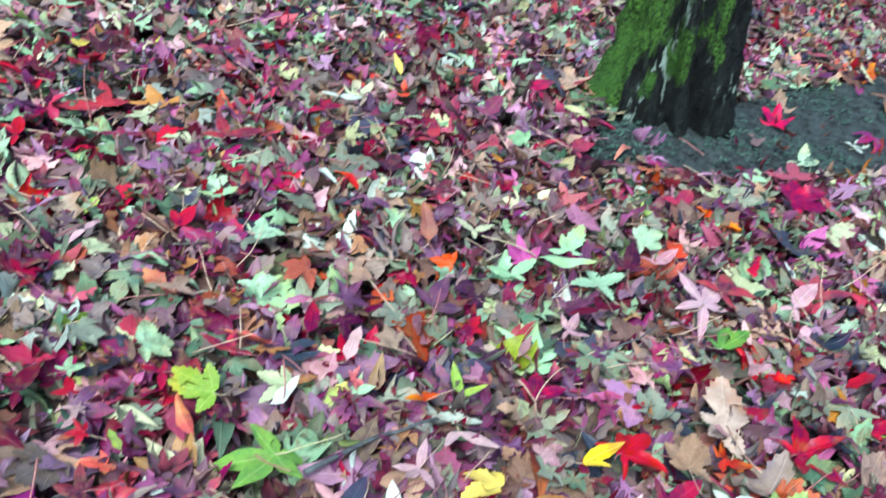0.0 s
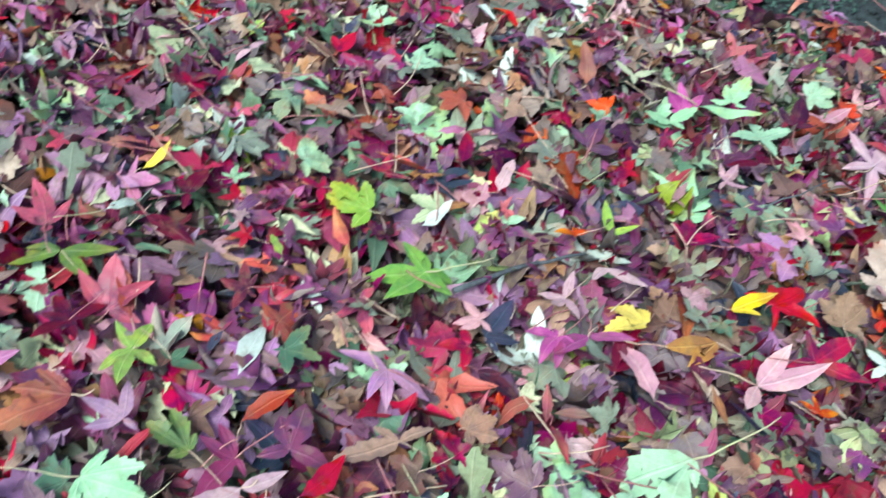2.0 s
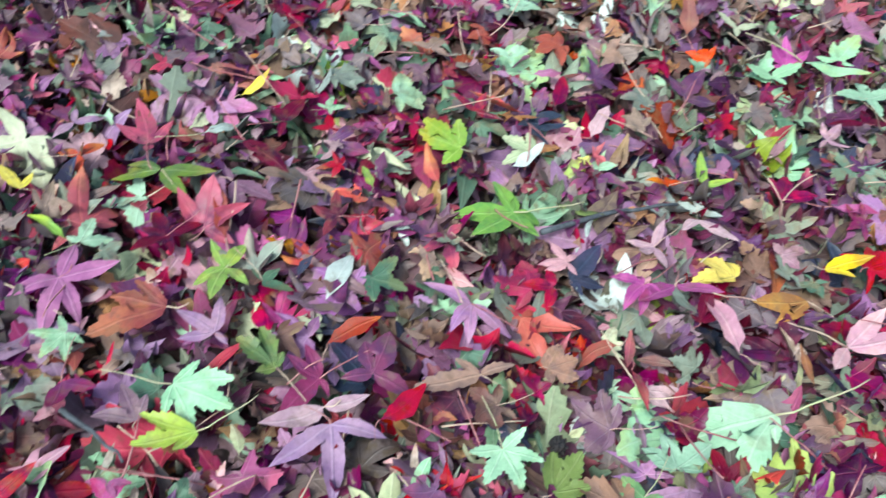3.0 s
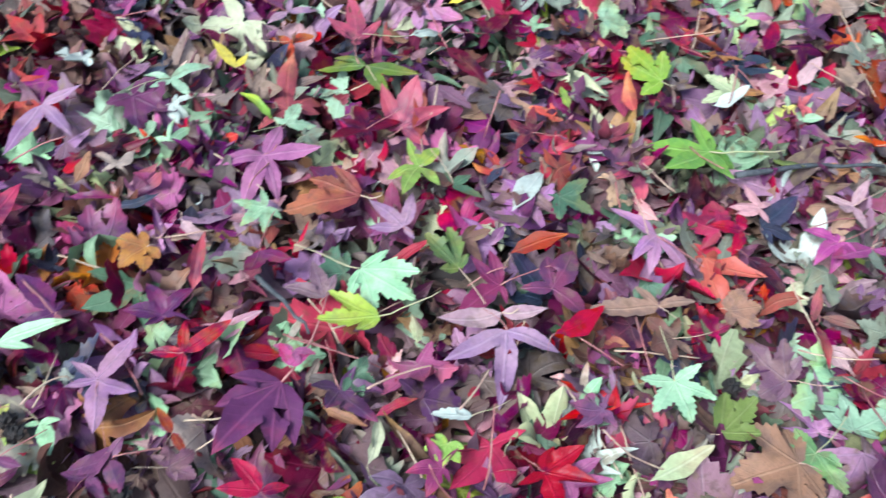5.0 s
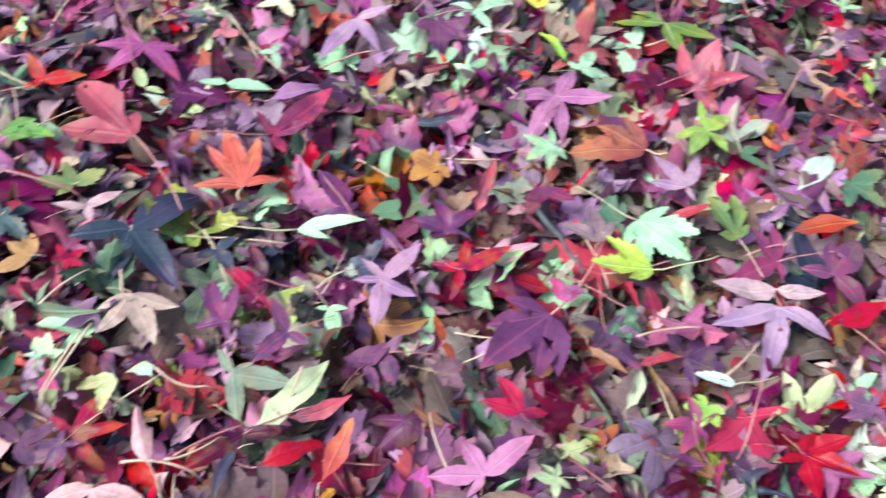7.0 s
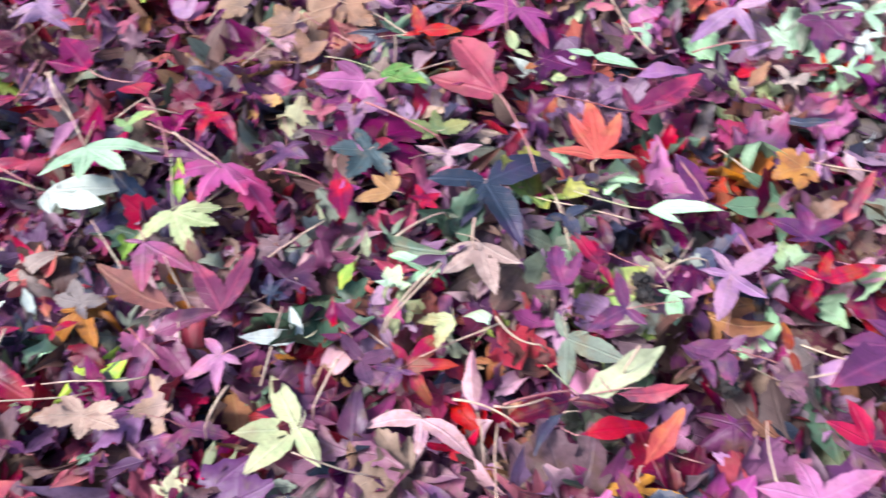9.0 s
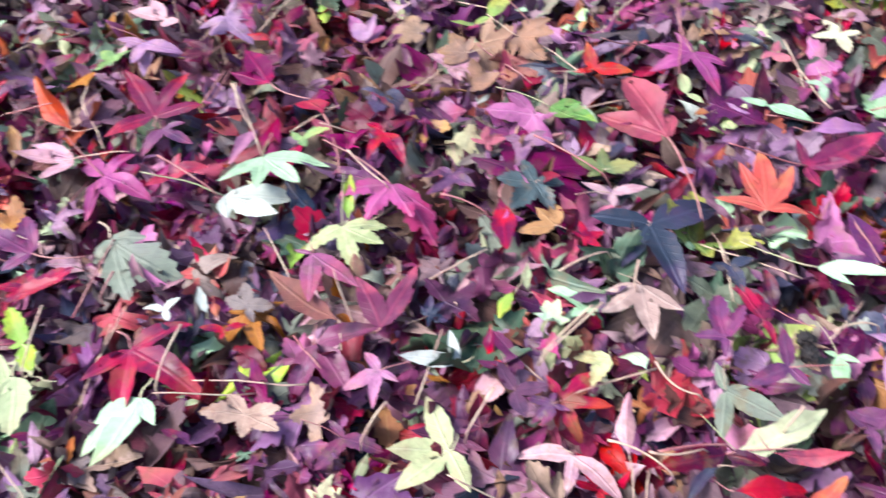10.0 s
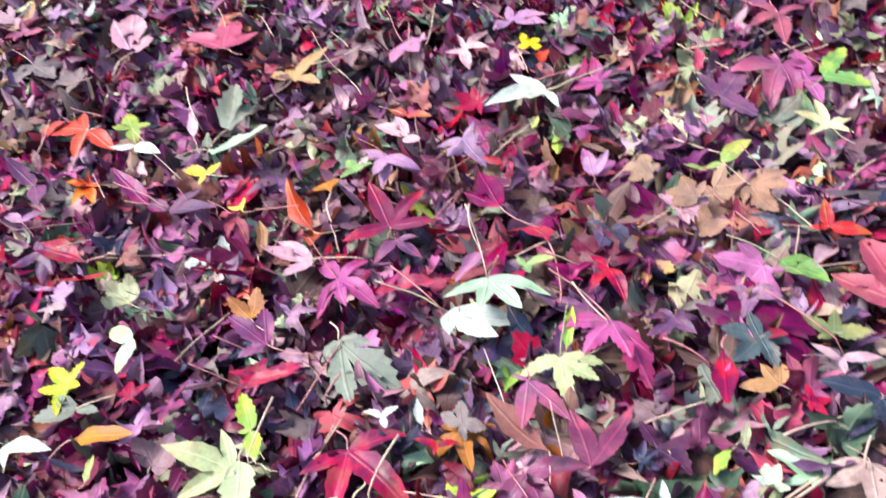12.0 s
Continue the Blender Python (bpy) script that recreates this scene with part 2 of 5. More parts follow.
def build_ground():
    steps = sorted({round(v, 3) for v in list(np.arange(-4, 4.01, 0.05)) + [s * w for s in (-1, 1) for w in (4.6, 6, 9, 15, 30, 70, 200, 600)]})
    n = len(steps)
    verts = [(x, y, ground_z(x, y)) for y in steps for x in steps]
    faces = [(j * n + i, j * n + i + 1, (j + 1) * n + i + 1, (j + 1) * n + i) for j in range(n - 1) for i in range(n - 1)]
    ob = mesh_object("ground", verts, faces, FLOOR)
    ob.data.materials.append(SOIL)
    for face in ob.data.polygons:
        if bare(face.center.x, face.center.y) > 0.1:
            face.material_index = 1
    tagged(ob, "dark damp soil under fallen autumn leaves", "ground", kind="structure")


build_ground()


# ---- the tree: only its foot is near; it goes on upward as a bare trunk with limbs ----
def trunk_radius(a, z):
    flare = 0.016 * math.exp(-z / 0.13) + 0.016 * math.exp(-z / 0.5)
    r = 0.112 + flare - 0.010 * max(0.0, z)
    for at, turn, depth, wide in ((-1.66, -0.7, 0.040, 0.13), (-1.12, -1.0, 0.036, 0.14), (-2.7, 0.25, 0.02, 0.2), (0.6, 0.25, 0.03, 0.25), (2.0, 0.25, 0.03, 0.25)):
        d = math.atan2(math.sin(a - at - turn * min(z, 0.8)), math.cos(a - at - turn * min(z, 0.8)))
        r -= depth * math.exp(-(d / wide) ** 2) * (0.6 + 0.8 * math.exp(-z / 0.4))
    root = math.exp(-z / 0.10)
    for at, push, wide in ((-2.85, 0.050, 0.40), (1.6, 0.05, 0.3)):
        d = math.atan2(math.sin(a - at), math.cos(a - at))
        r += push * root * math.exp(-(d / wide) ** 2)
    return r


def trunk_centre(z):
    return Vector((TREE.x - 0.155 * z + 0.012 * z * z, TREE.y + 0.03 * z, z))


def tube(points, radii, sides=8):
    """Verts and faces of a tapering tube along points, closed at both ends."""
    verts, faces = [], []
    for i, p in enumerate(points):
        way = (points[min(i + 1, len(points) - 1)] - points[max(i - 1, 0)]).normalized()
        u = way.cross(Vector((0.31, 0.17, 0.93))).normalized()
        v = way.cross(u)
        for k in range(sides):
            a = math.tau * k / sides
            verts.append(p + radii[i] * (math.cos(a) * u + math.sin(a) * v))
    for i in range(len(points) - 1):
        for k in range(sides):
            faces.append((i * sides + k, i * sides + (k + 1) % sides, (i + 1) * sides + (k + 1) % sides, (i + 1) * sides + k))
    faces.append(tuple(range(sides))[::-1])
    faces.append(tuple(range((len(points) - 1) * sides, len(points) * sides)))
    return verts, faces


def moss_on(ob, amount):
    me = ob.data
    attr = me.attributes.new("mossy", "FLOAT", "POINT")
    for i, v in enumerate(me.vertices):
        attr.data[i].value = amount(v.co)


def build_tree():
    tree = new("tree")
    tree.location = (0, 0, 0)
    zs = [-0.10 + 0.0085 * i for i in range(82)] + [0.62 + 0.12 * i for i in range(30)]
    sides = 150
    verts, faces = [], []
    for z in zs:
        c = trunk_centre(z)
        for k in range(sides):
            a = math.tau * k / sides
            r = trunk_radius(a, max(z, -0.03))
            q = Vector((math.cos(a) * 9, math.sin(a) * 9, z * 16))
            r += 0.012 * noise.noise(q) + 0.010 * noise.noise((q.x * 2.4, q.y * 2.4, q.z * 1.3)) + 0.006 * noise.noise((q.x * 6, q.y * 6, q.z * 2.6)) + 0.003 * noise.noise(q * 9.0)
            verts.append((c.x + r * math.cos(a), c.y + r * math.sin(a), z))
    for i in range(len(zs) - 1):
        for k in range(sides):
            faces.append((i * sides + k, i * sides + (k + 1) % sides, (i + 1) * sides + (k + 1) % sides, (i + 1) * sides + k))
    faces.append(tuple(range((len(zs) - 1) * sides, len(zs) * sides)))
    trunk = mesh_object("trunk", verts, faces, BARK, parent=tree)

    def amount(co):
        c = trunk_centre(co.z)
        a = math.atan2(co.y - c.y, co.x - c.x)
        west = 0.5 + 0.5 * math.cos(a + 2.55)
        z = max(co.z, 0.0)
        low = math.exp(-z / 0.11) * (1 - 0.9 * (a < -2.35 or a > 2.6))
        rib = 0.55 * math.exp(-((a + 1.42 + 0.8 * z) / 0.14) ** 2) * math.exp(-((z - 0.13) / 0.07) ** 2)
        far_rib = 0.75 * math.exp(-((a + 1.02) / 0.26) ** 2) * min(1.0, max(0.0, (z - 0.10) / 0.08))
        return 0.02 + 0.80 * west ** 1.5 - 0.8 * low + rib + far_rib
    moss_on(trunk, amount)
    rng = random.Random(4)
    for z0, turn in ((2.3, 0.4), (2.7, 2.6), (3.1, 4.4), (3.5, 1.5), (3.9, 5.4)):
        p, way = trunk_centre(z0), Vector((math.cos(turn), math.sin(turn), 0.9)).normalized()
        points, radii = [p], [0.05]
        for i in range(9):
            way = (way + Vector((rng.uniform(-.25, .25), rng.uniform(-.25, .25), rng.uniform(-.05, .2)))).normalized()
            points.append(points[-1] + way * 0.22)
            radii.append(0.05 * (1 - (i + 1) / 10.5))
        limb = mesh_object("limb", *tube(points, radii, 9), BARK, parent=tree)
        moss_on(limb, lambda co: 0.3)
    tagged(tree, "leaning fluted tree trunk with green moss and grey lichen", "tree")


build_tree()


# ---- leaf shapes ----
def lobes_of(kind, rng):
    """Lobes as (turn in radians, length, half width) for a leaf whose main lobe is 1 long."""
    j = lambda v, s: v * (1 + rng.uniform(-s, s))  # noqa: E731
    if kind == "star":
        return [(j(0.02, 1), 1.0, j(0.235, .15))] + [(s * j(0.92, .08), j(0.93, .06), j(0.225, .15)) for s in (-1, 1)] + [(s * j(1.95, .07), j(0.62, .12), j(0.19, .15)) for s in (-1, 1)], 0.2
    if kind == "maple":
        return [(0.0, 1.0, j(0.40, .1))] + [(s * j(0.85, .06), j(0.92, .06), j(0.37, .1)) for s in (-1, 1)] + [(s * j(1.75, .06), j(0.62, .1), j(0.32, .1)) for s in (-1, 1)], 0.42
    return [(0.0, 1.0, j(0.16, .25))], 0.0


def leaf_template(kind, rng, fine, given=None, rough=False):
    """Verts (n x 3), faces and vein coordinates of one leaf, base at the origin, main lobe 1 long along +y.
    Each lobe is a strip with a midrib that bends along its length and folds across it."""
    lobes, _ = given or lobes_of(kind, rng)
    lobes = sorted(lobes)
    rows = 8 if fine else 3 if rough else 5
    sides = (-1, -0.55, 0, 0.55, 1) if fine else (-1, 0, 1)
    if given:
        lift0, arc0, fold0, spread = rng.uniform(0.0, 0.18), rng.gauss(-0.16, 0.22), rng.uniform(0.0, 0.40), 0.16
    elif fine:
        lift0, arc0, fold0, spread = rng.uniform(-0.05, 0.25), rng.gauss(-0.12, 0.40), rng.uniform(-0.1, 0.6), 0.25
    else:
        lift0, arc0, fold0, spread = rng.uniform(-0.30, 0.35), rng.gauss(-0.10, 0.80), rng.uniform(-0.5, 0.9), 0.45
    bends = [(lift0 + rng.gauss(0, 0.5 * spread), arc0 + rng.gauss(0, 1.4 * spread), fold0 + rng.gauss(0, spread), rng.gauss(0, 0.10 if given else 0.22)) for _ in lobes]
    ph = rng.uniform(0, 6)

    def lifted(i, along, off):
        """A flat place in lobe i, given along and off its midrib, carried onto the bent lobe."""
        turn, length, _ = lobes[i]
        slope, arc, fold, sway = bends[i]
        t = along / length
        y = z = 0.0
        for k in range(6):
            angle = slope + arc * t * (k + 0.5) / 6
            y += math.cos(angle) * along / 6
            z += math.sin(angle) * along / 6
        angle = slope + arc * t
        tilt = fold * min(1.0, max(0.0, (t - 0.10) / 0.30))
        x = off * math.cos(tilt) + sway * length * t * t
        up = abs(off) * math.sin(tilt)
        y, z = y - up * math.sin(angle), z + up * math.cos(angle)
        z += 0.012 * math.sin(11 * along + 9 * off + ph) + 0.35 * off * math.sin(8 * t + ph + i) * t * t * 0.5
        return Vector((x * math.cos(turn) + y * math.sin(turn), y * math.cos(turn) - x * math.sin(turn), z))

    def half_width(length, w, t):
        """Half the width of a lobe at a share t of its length."""
        if kind == "oval":
            return w * (math.sin(math.pi * min(1.0, t ** 0.85)) ** 0.8 + 0.02)
        h = w * length * (max(0.0, 1 - t) ** 1.08) * (0.42 + 2.9 * t) * (1.08 if kind == "star" else 0.95)
        return h

    verts, uvs, faces = [Vector((0, 0, 0))], [(0.0, 0.0)], []
    n = len(lobes)
    notches = {}
    for i in range(n):
        for way in (-1, 1):
            j = (i + way) % n
            gap = (lobes[j][0] - lobes[i][0]) * way
            gap = gap if gap > 0 else gap + math.tau
            base = 0.60 * lobes[i][2] * lobes[i][1]
            if n == 1 or gap > 1.9:
                notches[i, way] = (len(verts), 0.10 * lobes[i][1])
                verts.append(lifted(i, 0.10 * lobes[i][1], way * base * (0.35 if kind == "oval" else 0.9)))
                uvs.append((base, 0.05))
                continue
            if (j, -way) in notches:
                notches[i, way] = (notches[j, -way][0], notches[j, -way][1])
                continue
            other = 0.60 * lobes[j][2] * lobes[j][1]
            r = min(0.5 * (base + other) / math.sin(gap / 2) * (1.25 if kind == "maple" else 1.0), 0.62 * min(lobes[i][1], lobes[j][1]))
            along, off = r * math.cos(gap / 2), r * math.sin(gap / 2)
            notches[i, way] = (len(verts), along)
            verts.append((lifted(i, along, way * off) + lifted(j, along, -way * off)) / 2)
            uvs.append((off, along))
    for i, (turn, length, w) in enumerate(lobes):
        (left, la), (right, ra) = notches[i, -1], notches[i, 1]
        start = min(0.6 * length, 0.5 * (la + ra) + 0.02)
        middle = len(verts)
        verts.append(lifted(i, start, 0.0))
        uvs.append((0.0, start))
        last = []
        for u in sides:
            if u == 0:
                last.append(middle)
            elif abs(u) == 1:
                last.append(left if u < 0 else right)
            else:
                last.append(len(verts))
                end = verts[left if u < 0 else right]
                verts.append(verts[middle].lerp(end, abs(u)))
                uvs.append((abs(u) * 0.6 * w, start))
        for p, q in zip(last, last[1:]):
            faces.append((0, q, p))
        for k in range(1, rows + 1):
            along = start + (length - start) * k / (rows + 0.6) * (1.0 + 0.12 * (k / rows) * (1 - k / rows))
            half = half_width(length, w, along / length)
            if kind == "maple":
                half *= 1.12 if k % 2 else 0.90
            elif kind == "star" and fine:
                half *= 1.04 if k % 2 else 0.96
            else:
                half *= 1 + 0.18 * math.sin(5.0 * k + ph + i)
            row = []
            for u in sides:
                row.append(len(verts))
                shift = 0.05 * length * abs(u) * (1 if kind == "maple" and k % 2 else 0)
                verts.append(lifted(i, along + shift, u * half))
                uvs.append((abs(u) * half, along))
            for q in range(len(sides) - 1):
                faces.append((last[q], last[q + 1], row[q + 1], row[q]))
            last = row
        tip = len(verts)
        verts.append(lifted(i, length, 0.0))
        uvs.append((0.0, length))
        for p, q in zip(last, last[1:]):
            faces.append((p, q, tip))
    return np.array([tuple(v) for v in verts]), faces, np.array(uvs)


def uv_layer(me, uvs):
    layer = me.uv_layers.new(name="veins")
    index = np.empty(len(me.loops), dtype=np.int32)
    me.loops.foreach_get("vertex_index", index)
    layer.data.foreach_set("uv", np.asarray(uvs, dtype=np.float32)[index].ravel())


# ---- where leaves lie ----
VIEWED = [(1.4, 3.4), (0.9, 0.7), (0.3, 0.0), (-0.1, -0.5), (-0.42, -1.3), (-1.8, -1.65), (-1.45, 0.1), (-1.15, 0.5), (-1.2, 1.5), (-0.3, 2.35)]


def inside(x, y):
    """Whether a place lies in the stretch of ground that the walk passes."""
    hit = False
    for (ax, ay), (bx, by) in zip(VIEWED, VIEWED[1:] + VIEWED[:1]):
        if (ay > y) != (by > y) and x < ax + (bx - ax) * (y - ay) / (by - ay):
            hit = not hit
    return hit


def scatter(count, seed, keep):
    rng = random.Random(seed)
    out = []
    while len(out) < count:
        x, y = rng.uniform(-3.7, 3.3), rng.uniform(-2.6, 4.6)
        if rng.random() < keep(x, y):
            out.append((x, y))
    return out


def covered(x, y):
    if math.hypot(x - TREE.x, y - TREE.y) < 0.15:
        return 0.0
    seen = 1.0 if inside(x, y) else 0.0
    return seen * (1.0 - 0.965 * min(1, bare(x, y) * 1.3))


# ---- loose stalks, twigs, seed balls and small plants ----
def build_stalks():
    rng = random.Random(31)
    for material, count, words in ((STALK_PALE, 420, "pale dry leaf stalks lying in the litter"), (STALK_RED, 260, "reddish leaf stalks lying in the litter")):
        verts, faces = [], []
        for x, y in scatter(count, count, covered):
            turn, length = rng.uniform(0, math.tau), rng.uniform(0.04, 0.10)
            rise = rng.choice((0.0, 0.0, 0.15, 0.35, 0.7))
            p, way = Vector((x, y, ground_z(x, y) + 0.062)), Vector((math.cos(turn), math.sin(turn), rise)).normalized()
            points = [p]
            for i in range(5):
                way = (way + Vector((rng.gauss(0, .09), rng.gauss(0, .09), rng.gauss(0, .05)))).normalized()
                points.append(points[-1] + way * length / 5)
            v, f = tube(points, [0.0010 - 0.00006 * i for i in range(6)], 5)
            faces.extend([tuple(i + len(verts) for i in face) for face in f])
            verts.extend(v)
        tagged(mesh_object("leaf_stalks", [tuple(v) for v in verts], faces, material), words, "leaf stalks", kind="stuff")


build_stalks()


def twig(points, thick, words):
    path = [Vector(points[0])]
    rng = random.Random(len(words))
    for a, b in zip(points, points[1:]):
        for i in range(1, 5):
            p = Vector(a).lerp(Vector(b), i / 4)
            path.append(p + Vector((rng.gauss(0, .0012), rng.gauss(0, .0012), rng.gauss(0, .0012))))
    n = len(path)
    ob = mesh_object("twig", *tube(path, [thick * (1 - 0.6 * i / n) for i in range(n)], 8), TWIG)
    tagged(ob, words, "twig", group="twigs")


def seed_ball(x, y, r):
    rng = random.Random(int(1000 * (x + 5) + 77 * y))
    bm = bmesh.new()
    bmesh.ops.create_icosphere(bm, subdivisions=3, radius=r)
    for v in bm.verts:
        k = noise.noise(v.co * (3.2 / r) * 0.55)
        v.co *= 1.0 + (0.28 if rng.random() < 0.3 else -0.08) + 0.1 * k
    me = bpy.data.meshes.new("seed_ball")
    bm.to_mesh(me)
    bm.free()
    me.materials.append(FRUIT)
    ob = new("seed_ball", me)
    ob.location = (x, y, r * 0.3)
    tagged(ob, "blackish spiky sweetgum seed ball among leaves", "seed ball", group="seed balls")


def build_sprouts():
    """Low moss and seedlings on the bare soil round the trunk."""
    rng = random.Random(8)
    verts, faces = [], []
    for _ in range(22000):
        x, y = rng.uniform(0.05, 1.6), rng.uniform(1.3, 2.7)
        n = noise.noise((x * 5.0, y * 5.0, 2.0))
        if bare(x, y) <= 0.02 or n + 0.5 * noise.noise((x * 23.0, y * 23.0, 7.0)) < -0.04 or math.hypot(x - TREE.x, y - TREE.y) < 0.14:
            continue
        z, turn, s = ground_z(x, y) + rng.uniform(0.002, 0.012), rng.uniform(0, math.tau), rng.uniform(0.003, 0.0075)
        u = Vector((math.cos(turn), math.sin(turn), rng.uniform(-.3, .6))).normalized() * s
        w = u.cross(Vector((0, 0, 1))).normalized() * s * 0.45
        p, b = Vector((x, y, z)), len(verts)
        verts.extend([p - u, p + w, p + u, p - w, p + Vector((0, 0, s * 0.25))])
        faces.extend([(b, b + 1, b + 4), (b + 1, b + 2, b + 4), (b + 2, b + 3, b + 4), (b + 3, b, b + 4)])
    tagged(mesh_object("ground_moss", [tuple(v) for v in verts], faces, SPROUT), "low dark green moss and seedlings on bare soil", "moss", kind="stuff")


build_sprouts()


def build_crumbs():
    """Clods and crumbs of soil on the bare patch."""
    rng = random.Random(9)
    verts, faces = [], []
    for _ in range(16000):
        x, y = rng.uniform(0.05, 1.6), rng.uniform(1.3, 2.7)
        if bare(x, y) <= 0.05:
            continue
        s, p, b = rng.uniform(0.002, 0.011) * rng.random() ** 2 + 0.0013, Vector((x, y, ground_z(x, y))), len(verts)
        for way in ((1, 0, 0), (-1, 0, 0), (0, 1, 0), (0, -1, 0), (0, 0, 1), (0, 0, -1)):
            verts.append(p + s * (Vector(way) + Vector((rng.uniform(-.5, .5), rng.uniform(-.5, .5), rng.uniform(-.3, .3)))))
        for i, j, k in ((0, 2, 4), (2, 1, 4), (1, 3, 4), (3, 0, 4), (2, 0, 5), (1, 2, 5), (3, 1, 5), (0, 3, 5)):
            faces.append((b + i, b + j, b + k))
    tagged(mesh_object("soil_crumbs", [tuple(v) for v in verts], faces, SOIL, smooth=False), "crumbs and clods of dark soil beside the trunk", "soil", kind="stuff")


build_crumbs()

twig([(-0.079, 0.528, 0.008), (-0.029, 0.592, 0.008), (0.050, 0.668, 0.008)], 0.004, "dark bent twig lying across the leaves")
twig([(-0.380, 0.083, 0.008), (-0.344, 0.079, 0.008), (-0.302, 0.069, 0.008)], 0.003, "grey forked twig half buried in leaves")
twig([(0.262, 0.892, 0.000), (0.341, 0.964, 0.030)], 0.0015, "thin dark twig standing out of the litter")
seed_ball(-0.437, -0.154, 0.007)
seed_ball(-0.320, -0.140, 0.008)
seed_ball(-0.191, -0.079, 0.008)
seed_ball(0.035, 0.282, 0.008)
seed_ball(-0.423, -0.158, 0.007)


# ---- single leaves on top of the litter ----
KIND_WORDS = {"star": ("sweetgum_leaf", "five-pointed sweetgum leaf"), "maple": ("maple_leaf", "broad lobed maple leaf"), "oval": ("narrow_leaf", "narrow pointed leaf")}
FORM_RNG = random.Random(77)
SIZE = 0.07


def leaf_mesh(kind):
    v, f, uv = leaf_template(kind, FORM_RNG, True)
    me = bpy.data.meshes.new("blade_" + kind)
    me.from_pydata((v * SIZE).tolist(), [], f)
    me.shade_smooth()
    uv_layer(me, uv)
    return me


FORMS = {kind: [leaf_mesh(kind) for _ in range(14)] for kind in KIND_WORDS}
PAINTED = {}


def stalk_mesh(seed):
    rng = random.Random(seed)
    way, points = Vector((rng.uniform(-.4, .4), -1, rng.uniform(0.0, 0.45))).normalized(), [Vector((0, 0, 0))]
    for i in range(6):
        way = (way + Vector((rng.gauss(0, .1), 0, rng.gauss(0, .06)))).normalized()
        points.append(points[-1] + way * 0.0125)
    v, f = tube(points, [0.00095 - 0.00005 * i for i in range(7)], 6)
    me = bpy.data.meshes.new("stalk")
    me.from_pydata([tuple(p) for p in v], [], f)
    me.shade_smooth()
    return me


STALKS = {m.name: [stalk_mesh(60 + i) for i in range(7)] for m in (STALK_PALE, STALK_RED, STALK_GREEN)}
for m in (STALK_PALE, STALK_RED, STALK_GREEN):
    for me in STALKS[m.name]:
        me.materials.append(m)
STALK_FOR = {"crimson": STALK_RED, "darkred": STALK_RED, "magenta": STALK_RED, "purple": STALK_RED, "pink": STALK_RED, "lilac": STALK_RED, "salmon": STALK_RED, "mint": STALK_GREEN, "lime": STALK_GREEN, "green": STALK_GREEN, "cream": STALK_GREEN, "white": STALK_GREEN}
PLACED = []


def lay(thing, blade_mesh, kind, colour, x, y, turn, length, lift, rng):
    """Puts a leaf's blade and, for most, its stalk under the thing and lays it on the litter."""
    PLACED.append((x + 0.4 * length * math.cos(radians(turn)), y + 0.4 * length * math.sin(radians(turn)), length * (0.6 if kind == "oval" else 0.9)))
    k = max(0.3, length / SIZE)
    tip, side = (lift if lift else rng.uniform(-7, 8)), rng.gauss(0, 6)
    thing.matrix_world = pose(x, y, 0.003 + 0.007 * rng.random() - 0.016 * bare(x, y), 0, 0, turn - 90) @ pose(0, 0, 0, tip, side, 0) @ Matrix.Diagonal((k, k, k, 1))
    blade = new("blade", blade_mesh)
    blade.parent = thing
    stalk = new("stalk", STALKS[STALK_FOR.get(colour, STALK_PALE).name][rng.randrange(7)])
    stalk.parent = thing
    if rng.random() > (0.2 if kind == "oval" else 0.45):
        stalk.scale = (1, 0.25, 0.15)
    words = KIND_WORDS[kind][1]
    tagged(thing, LEAF_COLOURS[colour][6] + " " + words + (" standing in litter" if lift > 25 else " on litter"), "leaf", group="single fallen leaves")


def fallen(kind, colour, x, y, turn, length, lift=0):
    """One leaf: stalk end at (x, y), main lobe pointing turn degrees from +x, lift: degrees that its tip rises."""
    rng = random.Random(int(x * 9973 + y * 7919 + 13 * turn))
    form = rng.randrange(len(FORMS[kind]))
    key = (kind, form, colour)
    if key not in PAINTED:
        me = FORMS[kind][form].copy()
        me.materials.append(LEAF[colour])
        PAINTED[key] = me
    lay(new(KIND_WORDS[kind][0]), PAINTED[key], kind, colour, x, y, turn, length, lift, rng)


def lobed(colour, wide, x, y, turn, length, lobes):
    """One leaf of a shape of its own: wide: half width of its lobes; lobes: degrees from the main one and relative length."""
    rng = random.Random(int(x * 9973 + y * 7919 + 13 * turn))
    kind = "maple" if wide > 0.27 else "star"
    shape = [(radians(-a), max(l, 0.3), wide * (0.78 if kind == "maple" else 0.92) * (0.9 + 0.2 * rng.random())) for a, l in lobes]
    v, f, uv = leaf_template(kind, rng, True, (shape, 0.8 * wide))
    me = bpy.data.meshes.new("blade_lobed")
    me.from_pydata((v * SIZE).tolist(), [], f)
    me.shade_smooth()
    uv_layer(me, uv)
    me.materials.append(LEAF[colour])
    lay(new(KIND_WORDS[kind][0]), me, kind, colour, x, y, turn, length, 0, rng)


